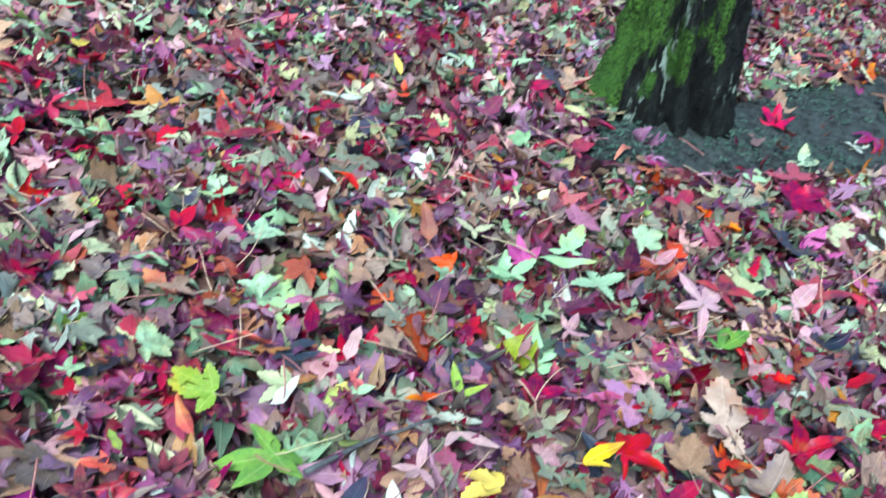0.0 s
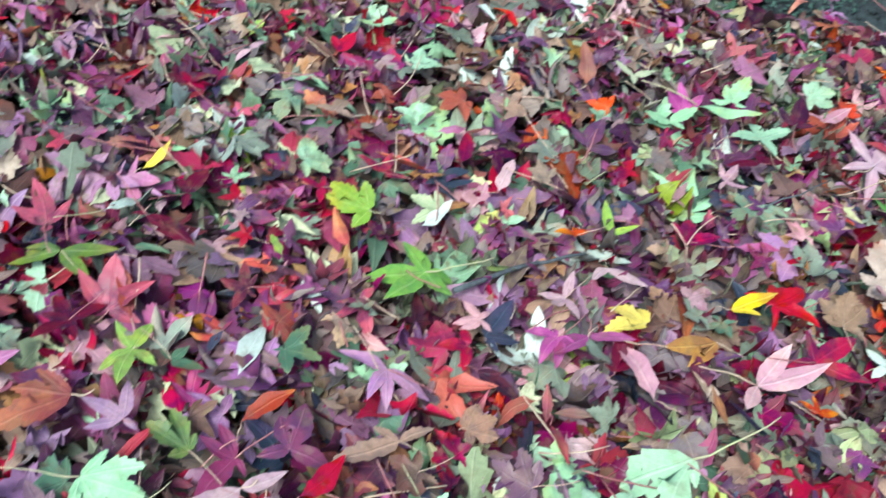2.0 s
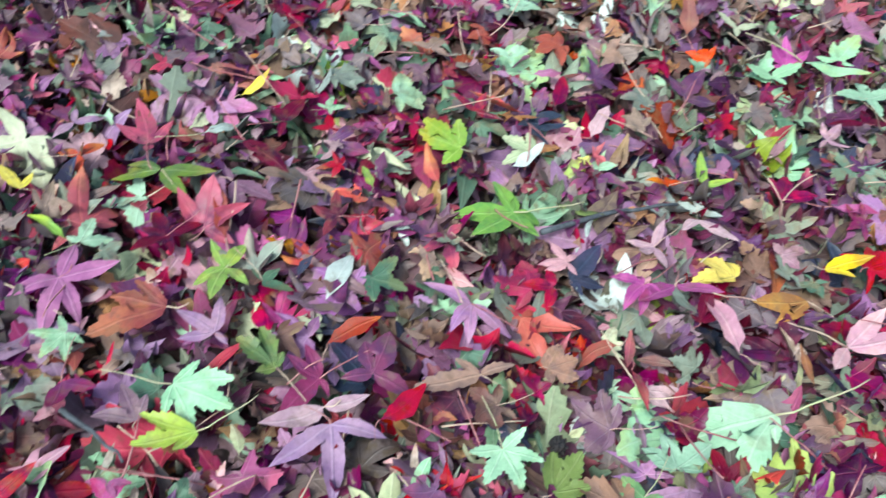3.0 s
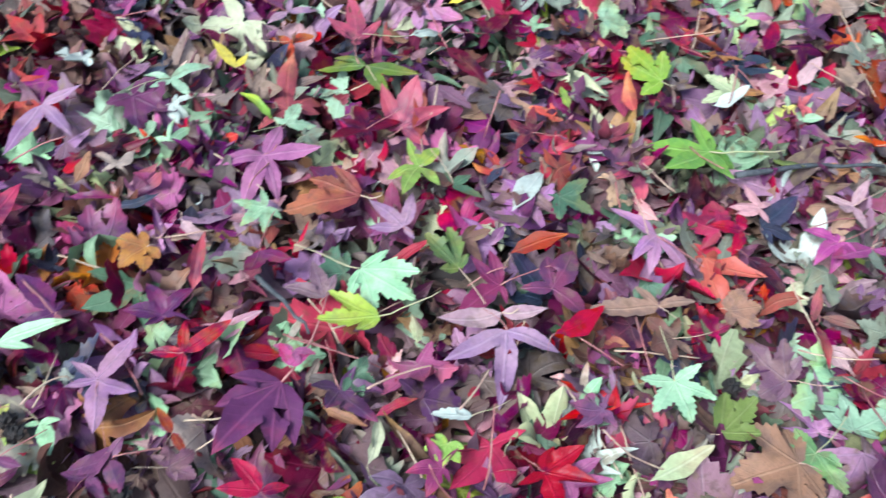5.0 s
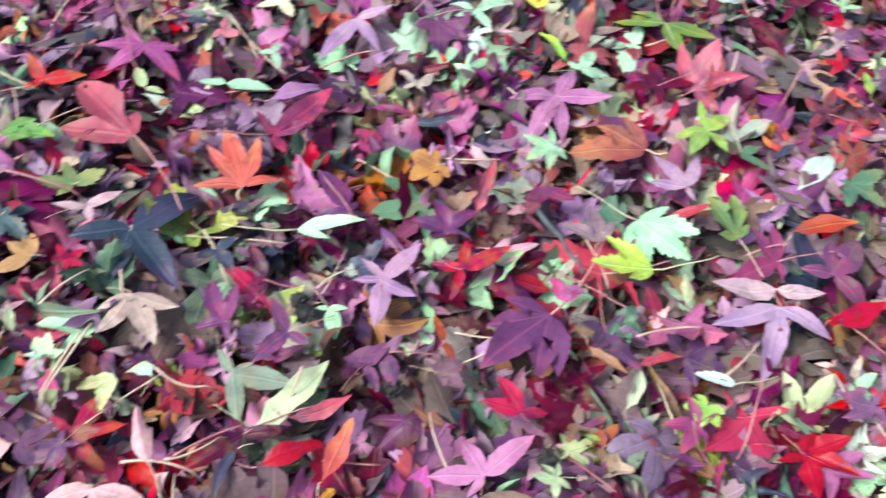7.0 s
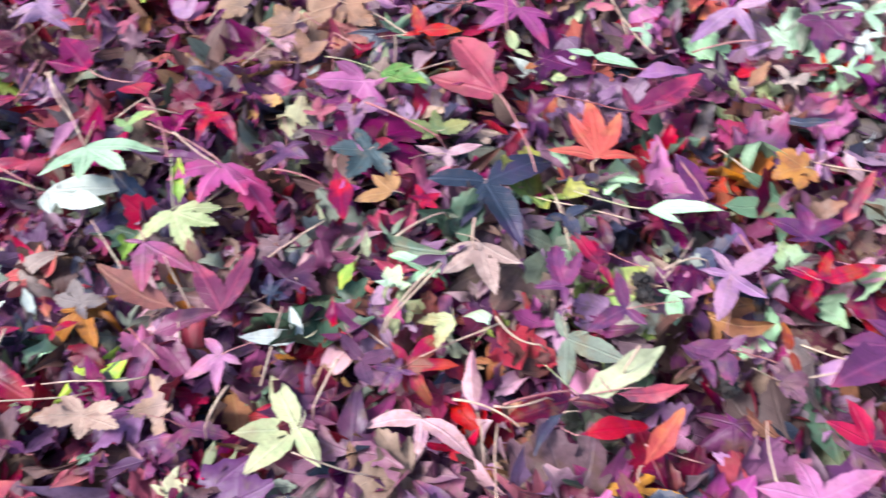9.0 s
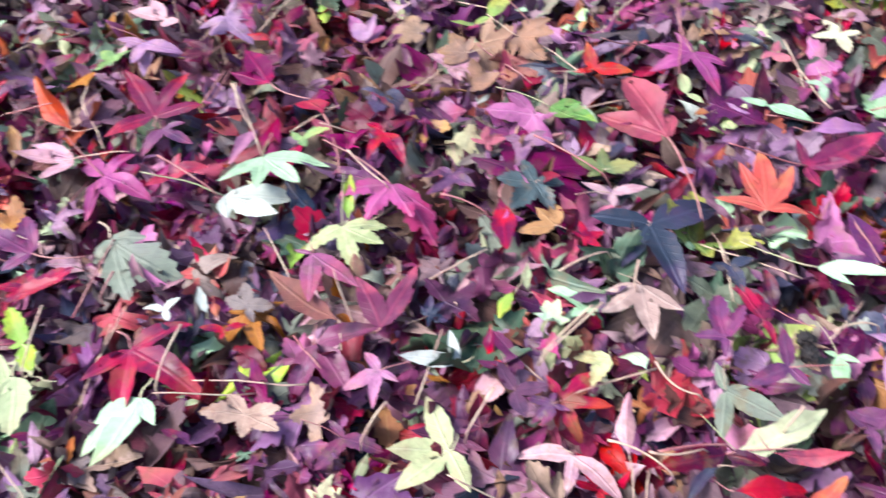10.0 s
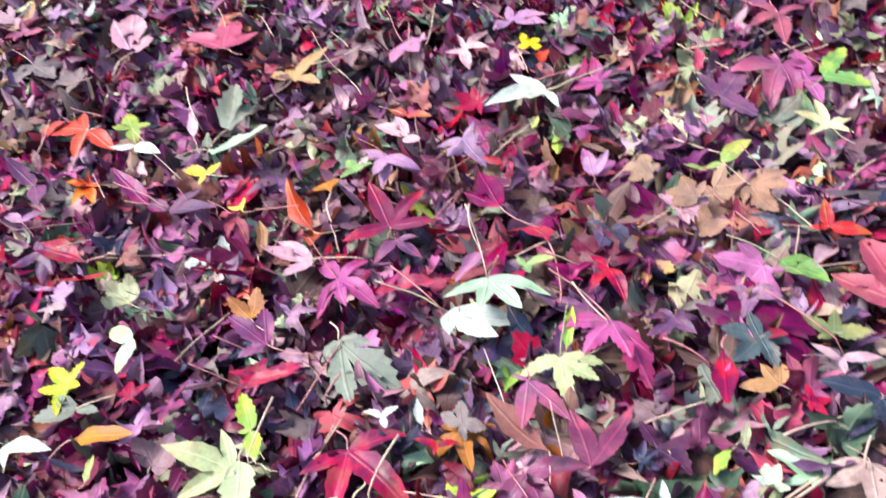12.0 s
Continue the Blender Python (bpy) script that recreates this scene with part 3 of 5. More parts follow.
lobed("lilac", 0.18, -0.107, 0.391, -175, 0.058, ((0, 1.00), (168, 0.97), (102, 0.81), (69, 0.77)))
lobed("crimson", 0.22, -0.554, 1.074, 24, 0.042, ((-180, 1.00), (97, 0.84), (0, 1.00)))
fallen("maple", "greygreen", -0.036, 0.833, -170, 0.041)
fallen("maple", "tan", 0.375, 0.709, 98, 0.049)
lobed("pinkwhite", 0.20, 0.079, 0.656, -16, 0.056, ((0, 1.00), (-97, 0.70)))
lobed("crimson", 0.19, -0.372, -0.019, 75, 0.051, ((0, 1.00), (61, 0.57), (146, 0.60), (-131, 0.64)))
lobed("mint", 0.18, -0.625, 0.213, 72, 0.048, ((135, 0.65), (0, 1.00), (-75, 0.72), (-157, 0.68)))
lobed("yellow", 0.16, -0.588, 0.273, 160, 0.048, ((0, 1.00), (-62, 0.57)))
lobed("olive", 0.18, -0.485, 0.376, -149, 0.065, ((0, 1.00), (-27, 0.66), (122, 0.85), (169, 0.94)))
lobed("purple", 0.24, -0.413, -0.182, -86, 0.041, ((0, 1.00), (104, 0.54), (-99, 0.83)))
lobed("darkred", 0.22, -0.473, -0.167, -146, 0.040, ((-48, 0.99), (0, 1.00), (99, 0.55)))
lobed("pinkwhite", 0.20, -0.637, -0.254, 85, 0.036, ((0, 1.00), (152, 0.86), (-93, 0.61)))
lobed("white", 0.17, -0.500, -0.443, -108, 0.052, ((0, 1.00), (-68, 0.58)))
lobed("purple", 0.24, -0.461, -0.404, -11, 0.032, ((-149, 0.91), (97, 0.95), (0, 1.00)))
lobed("purple", 0.26, -0.348, -0.149, 104, 0.033, ((113, 0.61), (0, 1.00), (-106, 0.85)))
lobed("slate", 0.25, -0.523, -0.185, 4, 0.032, ((84, 0.72), (-94, 0.69), (0, 1.00)))
lobed("purple", 0.18, -0.962, -0.918, 42, 0.042, ((-141, 0.92), (0, 1.00), (163, 0.79)))
fallen("maple", "mauve", -0.612, -0.916, 152, 0.038)
lobed("crimson", 0.20, -0.521, 0.403, 126, 0.070, ((0, 1.00), (51, 0.71), (-52, 0.59), (76, 0.38), (-178, 0.45)))
lobed("orange", 0.22, -0.575, 0.350, 75, 0.038, ((120, 0.73), (0, 1.00), (-136, 0.92)))
lobed("lilac", 0.18, -0.612, 0.387, 48, 0.038, ((0, 1.00), (-145, 0.86), (74, 0.69)))
fallen("maple", "crimson", -0.059, 0.447, 154, 0.050)
lobed("tan", 0.28, -0.064, 0.315, -134, 0.070, ((0, 1.00), (-177, 0.54), (-46, 0.44)))
fallen("maple", "tan", -0.006, 0.359, 45, 0.035)
fallen("maple", "mauve", 0.074, 0.324, -166, 0.045)
fallen("maple", "brown", -0.035, 0.290, -131, 0.037)
lobed("purple", 0.22, 0.055, 0.328, 52, 0.034, ((0, 1.00), (-176, 0.84)))
lobed("crimson", 0.20, -0.355, 1.194, 44, 0.033, ((0, 1.00), (133, 0.93), (-95, 0.96)))
lobed("crimson", 0.22, -0.685, 0.991, 112, 0.051, ((54, 0.63), (0, 1.00), (175, 0.66)))
lobed("crimson", 0.25, -0.265, 1.248, 97, 0.054, ((0, 1.00), (162, 0.52)))
lobed("crimson", 0.22, -0.087, 1.338, 92, 0.056, ((0, 1.00), (110, 0.52), (-143, 0.48)))
fallen("maple", "mint", -0.274, 0.922, 42, 0.038)
fallen("maple", "mint", -0.321, 0.644, 46, 0.042)
lobed("salmon", 0.22, 0.018, 1.380, 77, 0.053, ((145, 0.73), (0, 1.00), (-64, 0.48)))
lobed("darkred", 0.20, 0.245, 0.982, -158, 0.053, ((0, 1.00), (-110, 0.85), (-158, 0.95)))
fallen("maple", "mint", 0.305, 1.201, 41, 0.043)
fallen("maple", "pink", 0.195, 1.196, 52, 0.049)
fallen("maple", "slate", 0.587, 1.316, 62, 0.069)
lobed("pinkwhite", 0.18, 0.334, 1.139, 60, 0.064, ((111, 0.49), (0, 1.00)))
fallen("maple", "greygreen", -0.251, 1.026, 46, 0.040)
fallen("maple", "tan", -0.126, 0.903, 3, 0.034)
fallen("maple", "tan", -0.029, 0.779, -176, 0.032)
fallen("maple", "mauve", -0.317, 0.709, -156, 0.034)
lobed("lilac", 0.22, -0.216, 0.768, -176, 0.030, ((0, 1.00), (172, 0.83)))
fallen("maple", "taupe", 0.096, 0.898, -8, 0.035)
fallen("maple", "taupe", -0.431, 0.755, -172, 0.037)
fallen("maple", "cream", -0.462, 0.786, 60, 0.034)
fallen("maple", "greygreen", -0.407, 0.634, 24, 0.039)
fallen("maple", "tan", -0.868, -0.336, -120, 0.034)
fallen("maple", "tan", -0.916, -0.377, -119, 0.033)
fallen("maple", "cream", -0.827, -0.979, -125, 0.038)
lobed("purple", 0.22, -1.061, -1.154, 32, 0.072, ((-167, 0.85), (0, 1.00)))
lobed("lilac", 0.20, -0.987, -1.150, -131, 0.040, ((0, 1.00), (-91, 0.87)))
fallen("maple", "mauve", -1.256, -0.733, 42, 0.048)
lobed("lilac", 0.16, -0.689, 0.096, -62, 0.074, ((0, 1.00), (55, 0.70), (129, 0.60)))
lobed("purple", 0.20, -0.488, -0.060, 170, 0.063, ((0, 1.00), (79, 0.53), (-49, 0.31)))
lobed("purple", 0.17, -0.971, -0.955, 62, 0.084, ((0, 1.00), (59, 0.57), (168, 0.67)))
lobed("magenta", 0.16, -0.992, -0.987, -139, 0.085, ((0, 1.00), (178, 0.39)))
lobed("pinkwhite", 0.25, -1.048, -0.656, 18, 0.052, ((0, 1.00), (-175, 0.78), (-135, 0.95)))
lobed("white", 0.20, -1.107, -1.024, 53, 0.059, ((-151, 0.58), (0, 1.00), (40, 0.42)))
lobed("salmon", 0.20, -0.944, -0.870, 31, 0.045, ((-156, 0.87), (88, 0.28), (0, 1.00), (-44, 0.93)))
lobed("orange", 0.22, -1.088, -0.656, 68, 0.038, ((159, 0.83), (0, 1.00)))
lobed("pink", 0.22, -1.041, -0.160, -178, 0.065, ((0, 1.00), (-59, 0.53), (178, 0.71)))
fallen("maple", "pinkwhite", -0.855, -0.358, 105, 0.043)
fallen("maple", "tan", -0.817, -0.342, 97, 0.033)
fallen("maple", "taupe", -1.278, -1.142, -121, 0.047)
fallen("maple", "taupe", -1.343, -1.228, 43, 0.052)
lobed("crimson", 0.20, -0.464, -0.180, 148, 0.049, ((0, 1.00), (47, 0.86), (-144, 0.53)))
lobed("purple", 0.26, -0.346, -0.127, -26, 0.034, ((-96, 0.99), (132, 0.63), (0, 1.00)))
lobed("rust", 0.20, -0.326, -0.078, 165, 0.028, ((0, 1.00), (180, 0.85)))
fallen("maple", "mauve", -0.305, -0.102, 72, 0.026)
fallen("oval", "mint", 0.139, 1.063, 6, 0.093)
fallen("oval", "pinkwhite", 0.434, 0.787, -152, 0.060)
fallen("star", "crimson", 0.287, 0.698, 40, 0.064)
fallen("star", "crimson", 0.527, 0.785, 30, 0.076)
fallen("maple", "teal", 0.543, 0.753, 49, 0.043)
fallen("oval", "pinkwhite", -0.082, 0.716, 93, 0.064)
fallen("star", "purple", -0.117, 0.839, 71, 0.042)
fallen("maple", "mint", 0.079, 1.433, 178, 0.038)
fallen("oval", "rust", -0.032, 1.025, 98, 0.070)
fallen("oval", "yellow", -0.194, 1.552, 108, 0.057)
fallen("star", "crimson", -0.537, 1.426, 107, 0.049)
fallen("star", "crimson", -0.334, 1.631, -170, 0.029)
fallen("oval", "pink", 0.633, 2.130, -16, 0.056)
fallen("maple", "rust", -0.183, 0.878, -135, 0.040)
fallen("oval", "pink", -0.192, 0.791, 36, 0.049)
fallen("maple", "greygreen", 0.332, 0.784, 80, 0.048)
fallen("star", "magenta", 0.270, 0.769, 168, 0.033)
fallen("maple", "crimson", 0.610, 1.489, 44, 0.072)
fallen("oval", "crimson", 0.620, 0.959, 24, 0.073)
fallen("star", "darkred", -0.286, 0.425, -164, 0.033)
fallen("star", "mint", -0.382, 0.572, 69, 0.026)
fallen("oval", "rust", -0.542, 0.423, 127, 0.043)
fallen("oval", "rust", -0.373, 0.333, 134, 0.060, 25)
fallen("star", "pink", 0.050, 0.519, -118, 0.041)
fallen("star", "crimson", -0.322, 0.495, -155, 0.019)
fallen("star", "crimson", -0.590, 0.531, -117, 0.022)
fallen("star", "pinkwhite", -0.037, 0.502, -166, 0.033)
fallen("oval", "salmon", 0.067, 0.403, 96, 0.044)
fallen("oval", "pink", 0.229, 0.779, 7, 0.062)
fallen("maple", "green", 0.126, 0.271, -93, 0.043)
fallen("oval", "cream", 0.017, 0.148, 62, 0.070)
fallen("maple", "tan", 0.117, 0.250, -128, 0.066)
fallen("oval", "crimson", -0.127, 0.219, 53, 0.059)
fallen("maple", "ochre", -0.481, 0.041, -102, 0.033)
fallen("oval", "crimson", -0.411, 0.031, 122, 0.060, 20)
fallen("oval", "cream", -0.182, 0.004, 104, 0.049)
fallen("maple", "white", -0.712, 0.175, -125, 0.033)
fallen("star", "orange", -0.774, 0.156, 176, 0.042)
fallen("oval", "slate", -0.542, 0.056, 27, 0.051)
fallen("oval", "pinkwhite", -0.482, 0.086, -16, 0.035)
fallen("oval", "ochre", -0.589, 0.049, 117, 0.042)
fallen("maple", "greygreen", -0.467, 0.251, 23, 0.025)
fallen("oval", "rust", -0.324, 0.495, -159, 0.028)
fallen("star", "crimson", -0.399, 0.332, 107, 0.060, 25)
fallen("oval", "rust", -0.212, 0.267, 61, 0.060)
fallen("oval", "slate", -0.281, 0.326, 98, 0.028)
fallen("star", "purple", -0.245, 0.043, -25, 0.045)
fallen("maple", "teal", -0.245, 0.058, 28, 0.026)
fallen("oval", "salmon", -0.205, 0.041, 65, 0.044)
fallen("oval", "ochre", -0.246, 0.021, 4, 0.042)
fallen("maple", "lime", -0.140, 0.060, -77, 0.023)
fallen("star", "magenta", -0.131, 0.041, -141, 0.032)
fallen("star", "pink", -0.042, 0.101, 20, 0.040)
fallen("star", "crimson", -0.060, 0.093, 19, 0.046)
fallen("star", "purple", -0.413, -0.002, 152, 0.040)
fallen("oval", "magenta", -0.579, 0.033, 29, 0.045)
fallen("oval", "mint", -0.446, -0.294, 180, 0.042)
fallen("oval", "ochre", -0.699, -0.127, -126, 0.022)
fallen("star", "cream", -0.174, -0.085, -113, 0.021)
fallen("oval", "purple", -0.515, -0.169, 18, 0.020)
fallen("star", "pink", -0.637, -0.362, 11, 0.018)
fallen("star", "crimson", -0.592, -0.298, 99, 0.018)
fallen("maple", "mint", -0.516, -0.357, 114, 0.022)
fallen("oval", "cream", -0.554, -0.364, 176, 0.026)
fallen("oval", "white", -0.617, -0.650, -159, 0.028)
fallen("oval", "ochre", -0.873, -0.831, 169, 0.049)
fallen("oval", "crimson", -0.665, -0.357, -10, 0.075)
fallen("star", "purple", -0.708, -0.394, -33, 0.037)
fallen("oval", "magenta", -0.492, -0.677, -139, 0.028)
fallen("star", "slate", -0.555, -0.456, 111, 0.019)
fallen("star", "purple", -0.439, -0.378, -83, 0.025)
fallen("oval", "lime", -0.555, -0.376, -58, 0.032)
fallen("star", "magenta", -1.020, -0.560, -122, 0.045)
fallen("oval", "crimson", -0.962, -0.541, -148, 0.031)
fallen("star", "salmon", -0.733, -0.352, 121, 0.026)
fallen("oval", "pinkwhite", -1.102, -0.941, -173, 0.046)
fallen("oval", "pinkwhite", -0.959, -0.395, 158, 0.068)
fallen("oval", "lime", -1.024, -0.501, 150, 0.038)
fallen("oval", "ochre", -0.653, -1.007, 86, 0.074)
fallen("oval", "crimson", -0.900, -1.045, -118, 0.095)
fallen("oval", "lime", -0.600, -0.982, 160, 0.032)
fallen("maple", "rust", -0.901, -1.000, 88, 0.028)
fallen("star", "lilac", -1.483, -1.231, 102, 0.033)
fallen("star", "darkred", -0.966, -0.610, -85, 0.035)
fallen("star", "lilac", -1.264, -0.506, 52, 0.056)
fallen("maple", "yellow", -1.197, -0.489, 126, 0.026)
fallen("star", "lilac", -1.023, -0.586, 28, 0.053)
fallen("star", "purple", -0.930, -1.105, -13, 0.045)
fallen("star", "pink", -1.072, -1.103, -29, 0.033)
fallen("star", "orange", -1.044, -1.073, -42, 0.036)
fallen("star", "magenta", -0.680, -0.910, 52, 0.034)
fallen("star", "crimson", -0.694, -0.954, 178, 0.028)
fallen("star", "magenta", -1.446, -1.274, 54, 0.043)
fallen("star", "magenta", -1.073, -0.184, -38, 0.072)
fallen("star", "pink", -1.094, -0.406, -121, 0.039)
fallen("oval", "crimson", -1.088, -0.286, 150, 0.048)
fallen("star", "pinkwhite", -1.213, -0.574, 59, 0.044)
fallen("oval", "lime", -1.009, -0.475, 10, 0.045)
fallen("maple", "tan", -0.875, -0.273, 55, 0.044)
lobed("lime", 0.38, -0.215, 0.604, 166, 0.058, ((26, 0.98), (0, 1.00), (-40, 0.64), (88, 0.58),))
lobed("green", 0.20, -0.119, 0.544, -150, 0.080, ((0, 1.00), (-70, 0.69), (-106, 0.48), (176, 0.62), (109, 0.69), (45, 0.93),))
lobed("lime", 0.20, -0.348, 0.297, -83, 0.056, ((179, 0.84), (-128, 0.70), (-36, 0.75), (0, 1.00), (59, 0.71),))
lobed("crimson", 0.22, -0.227, 0.677, 177, 0.038, ((0, 1.00), (-84, 0.92), (-151, 0.91),))
fallen("oval", "white", -0.149, 0.610, 47, 0.050)
lobed("cream", 0.30, -0.134, 0.649, 172, 0.053, ((0, 1.00), (52, 0.86), (-37, 0.61),))
fallen("oval", "ochre", -0.106, 0.679, -165, 0.054)
fallen("oval", "orange", -0.211, 0.535, 144, 0.057)
fallen("oval", "lime", -0.275, 0.487, 142, 0.036)
lobed("crimson", 0.22, -0.282, 0.610, -163, 0.030, ((0, 1.00), (-92, 0.65), (91, 0.97),))
fallen("oval", "white", -0.483, 0.456, 62, 0.054)
fallen("oval", "yellow", -0.482, 0.532, 65, 0.051)
lobed("darkred", 0.20, -0.436, 0.468, -8, 0.068, ((-175, 0.27), (-22, 0.53), (0, 1.00),))
lobed("mauve", 0.28, -0.410, 0.403, 0, 0.056, ((147, 0.43), (0, 1.00), (-40, 0.91),))
lobed("green", 0.28, 0.435, 0.971, 54, 0.077, ((115, 0.40), (26, 0.88), (0, 1.00),))
lobed("pinkwhite", 0.18, 0.201, 0.910, 69, 0.050, ((51, 0.67), (0, 1.00), (-90, 0.68), (177, 0.44),))
lobed("crimson", 0.24, 0.165, 0.754, 80, 0.059, ((61, 0.54), (0, 1.00), (-42, 0.86),))
lobed("lime", 0.20, 0.071, 0.717, 125, 0.047, ((0, 1.00), (-100, 0.81),))
lobed("orange", 0.20, 0.032, 0.695, -135, 0.040, ((0, 1.00), (-118, 0.79), (-165, 0.61),))
lobed("yellow", 0.36, 0.141, 0.586, -156, 0.056, ((-53, 0.88), (0, 1.00), (24, 0.75), (-99, 0.59),))
lobed("yellow", 0.18, 0.237, 0.665, 41, 0.065, ((0, 1.00), (-33, 0.54),))
lobed("ochre", 0.22, 0.227, 0.604, -134, 0.074, ((0, 1.00), (20, 0.79),))
lobed("pinkwhite", 0.18, 0.281, 0.563, 30, 0.087, ((36, 0.80), (0, 1.00), (-133, 0.64),))
lobed("sand", 0.42, 0.430, 0.805, 92, 0.095, ((0, 1.00), (-36, 0.77), (-162, 0.56), (147, 0.47), (50, 0.44),))
lobed("crimson", 0.20, 0.344, 0.629, 56, 0.077, ((71, 0.56), (0, 1.00), (-70, 0.84), (163, 0.55),))
lobed("white", 0.24, 0.429, 0.668, 31, 0.045, ((99, 0.77), (0, 1.00), (-150, 0.71),))
lobed("lime", 0.30, 0.479, 0.652, 45, 0.071, ((101, 0.43), (34, 0.85), (0, 1.00), (-80, 0.54), (-147, 0.91), (162, 0.66),))
lobed("darkred", 0.20, 0.122, 0.505, 91, 0.050, ((0, 1.00), (76, 0.27), (-31, 0.72),))
fallen("oval", "pinkwhite", 0.171, 0.485, 120, 0.082)
lobed("pink", 0.20, 0.084, 0.542, -127, 0.069, ((0, 1.00), (121, 0.79),))
fallen("oval", "greygreen", 0.083, 0.539, -72, 0.066)
lobed("pinkwhite", 0.17, 0.044, 0.582, -111, 0.042, ((-50, 0.81), (-153, 0.96), (71, 0.93), (0, 1.00),))
lobed("orange", 0.22, 0.350, 0.554, 22, 0.029, ((155, 0.82), (0, 1.00), (81, 0.74),))
lobed("pink", 0.18, -0.479, 0.201, -73, 0.068, ((-48, 0.77), (0, 1.00), (48, 0.81), (117, 0.89), (178, 0.72),))
lobed("mint", 0.28, -0.430, 0.150, -97, 0.034, ((-44, 0.98), (-119, 0.61), (102, 0.62), (49, 0.95), (0, 1.00),))
lobed("mint", 0.28, -0.313, 0.155, 4, 0.064, ((62, 0.51), (30, 0.93), (0, 1.00), (-34, 0.79), (-75, 0.53),))
lobed("lime", 0.30, -0.265, 0.124, -126, 0.059, ((-32, 0.92), (0, 1.00), (31, 0.54),))
lobed("olive", 0.36, -0.240, 0.218, 176, 0.049, ((0, 1.00), (-40, 0.98), (-74, 0.38), (54, 0.45),))
lobed("magenta", 0.26, -0.156, 0.259, 93, 0.059, ((0, 1.00), (-94, 0.78), (131, 0.56), (40, 0.72),))
lobed("magenta", 0.20, -0.199, 0.231, -109, 0.062, ((0, 1.00), (-58, 0.64), (83, 0.34), (-112, 0.64),))
lobed("lilac", 0.17, -0.165, 0.192, -55, 0.077, ((-51, 0.92), (0, 1.00), (76, 0.73),))
lobed("pinkwhite", 0.20, -0.180, 0.205, -113, 0.064, ((0, 1.00), (146, 0.72),))
lobed("lilac", 0.18, -0.312, 0.222, 166, 0.050, ((0, 1.00), (-57, 0.88), (-179, 0.37), (52, 0.73),))
lobed("teal", 0.26, -0.308, 0.302, -14, 0.042, ((-176, 0.43), (0, 1.00), (85, 0.58),))
lobed("teal", 0.36, -0.214, 0.368, 16, 0.041, ((174, 0.43), (-78, 0.78), (0, 1.00), (44, 0.97),))
lobed("darkred", 0.22, -0.425, 0.302, -108, 0.043, ((-63, 0.71), (-105, 0.96), (69, 0.74), (0, 1.00), (168, 0.94),))
lobed("rust", 0.30, -0.369, 0.224, -126, 0.081, ((-36, 0.71), (-65, 0.54), (0, 1.00),))
lobed("purple", 0.22, -0.397, 0.105, -55, 0.047, ((66, 0.88), (0, 1.00),))
lobed("mauve", 0.20, -0.319, 0.108, 141, 0.048, ((53, 0.87), (0, 1.00), (-37, 0.61),))
lobed("pink", 0.30, -0.300, 0.044, 39, 0.019, ((154, 0.96), (0, 1.00), (-72, 0.75),))
fallen("oval", "lime", -0.505, 0.243, 175, 0.054)
lobed("mint", 0.32, -0.492, 0.248, 102, 0.040, ((78, 0.45), (0, 1.00), (-53, 0.91),))
fallen("oval", "cream", -0.221, 0.124, 119, 0.031)
lobed("mint", 0.26, 0.146, 0.317, 58, 0.051, ((113, 0.76), (59, 0.86), (0, 1.00), (-27, 0.57), (151, 0.49),))
lobed("mint", 0.36, 0.223, 0.429, -141, 0.101, ((0, 1.00), (29, 0.79), (62, 0.26),))
lobed("mint", 0.28, -0.012, 0.249, -37, 0.051, ((-97, 0.70), (-47, 0.96), (0, 1.00), (41, 0.86), (103, 0.62),))
lobed("olive", 0.40, 0.047, 0.230, 75, 0.051, ((41, 0.86), (0, 1.00), (-39, 0.73),))
fallen("oval", "crimson", 0.072, 0.401, -52, 0.050)
fallen("oval", "rust", 0.050, 0.423, -155, 0.052)
lobed("crimson", 0.26, -0.039, 0.460, -157, 0.034, ((0, 1.00), (-82, 0.83), (78, 0.94),))
lobed("darkred", 0.22, -0.019, 0.434, -4, 0.059, ((0, 1.00), (24, 0.49),))
lobed("slate", 0.24, -0.026, 0.483, 76, 0.064, ((0, 1.00), (-44, 0.72), (-109, 0.37),))
fallen("oval", "crimson", 0.157, 0.426, 59, 0.083)
fallen("oval", "ochre", 0.255, 0.488, 124, 0.047)
lobed("pink", 0.18, -0.785, -0.108, 7, 0.060, ((-84, 0.86), (-131, 0.82), (-173, 0.56), (46, 0.66), (0, 1.00),))
lobed("salmon", 0.24, -0.684, -0.177, -175, 0.099, ((37, 0.81), (0, 1.00), (-31, 0.43),))
lobed("orange", 0.17, -0.572, -0.125, 157, 0.073, ((30, 0.77), (0, 1.00), (-34, 0.78), (-84, 0.52), (67, 0.66),))
lobed("crimson", 0.20, -0.608, -0.067, 89, 0.078, ((89, 0.37), (-104, 0.46), (-20, 0.51), (0, 1.00),))
lobed("mint", 0.15, -0.497, -0.114, 61, 0.065, ((0, 1.00), (-40, 0.57),))
lobed("olive", 0.36, -0.666, -0.251, -116, 0.034, ((0, 1.00), (-74, 0.65), (-164, 0.97), (46, 0.59),))
lobed("green", 0.24, -0.762, -0.274, 48, 0.057, ((0, 1.00), (30, 0.58), (-24, 0.66),))
lobed("cream", 0.20, -0.731, -0.138, 168, 0.034, ((0, 1.00), (-129, 0.61),))
lobed("mint", 0.20, -0.689, -0.069, 44, 0.047, ((0, 1.00), (-175, 0.58),))
fallen("oval", "lilac", -0.645, -0.046, 77, 0.058)
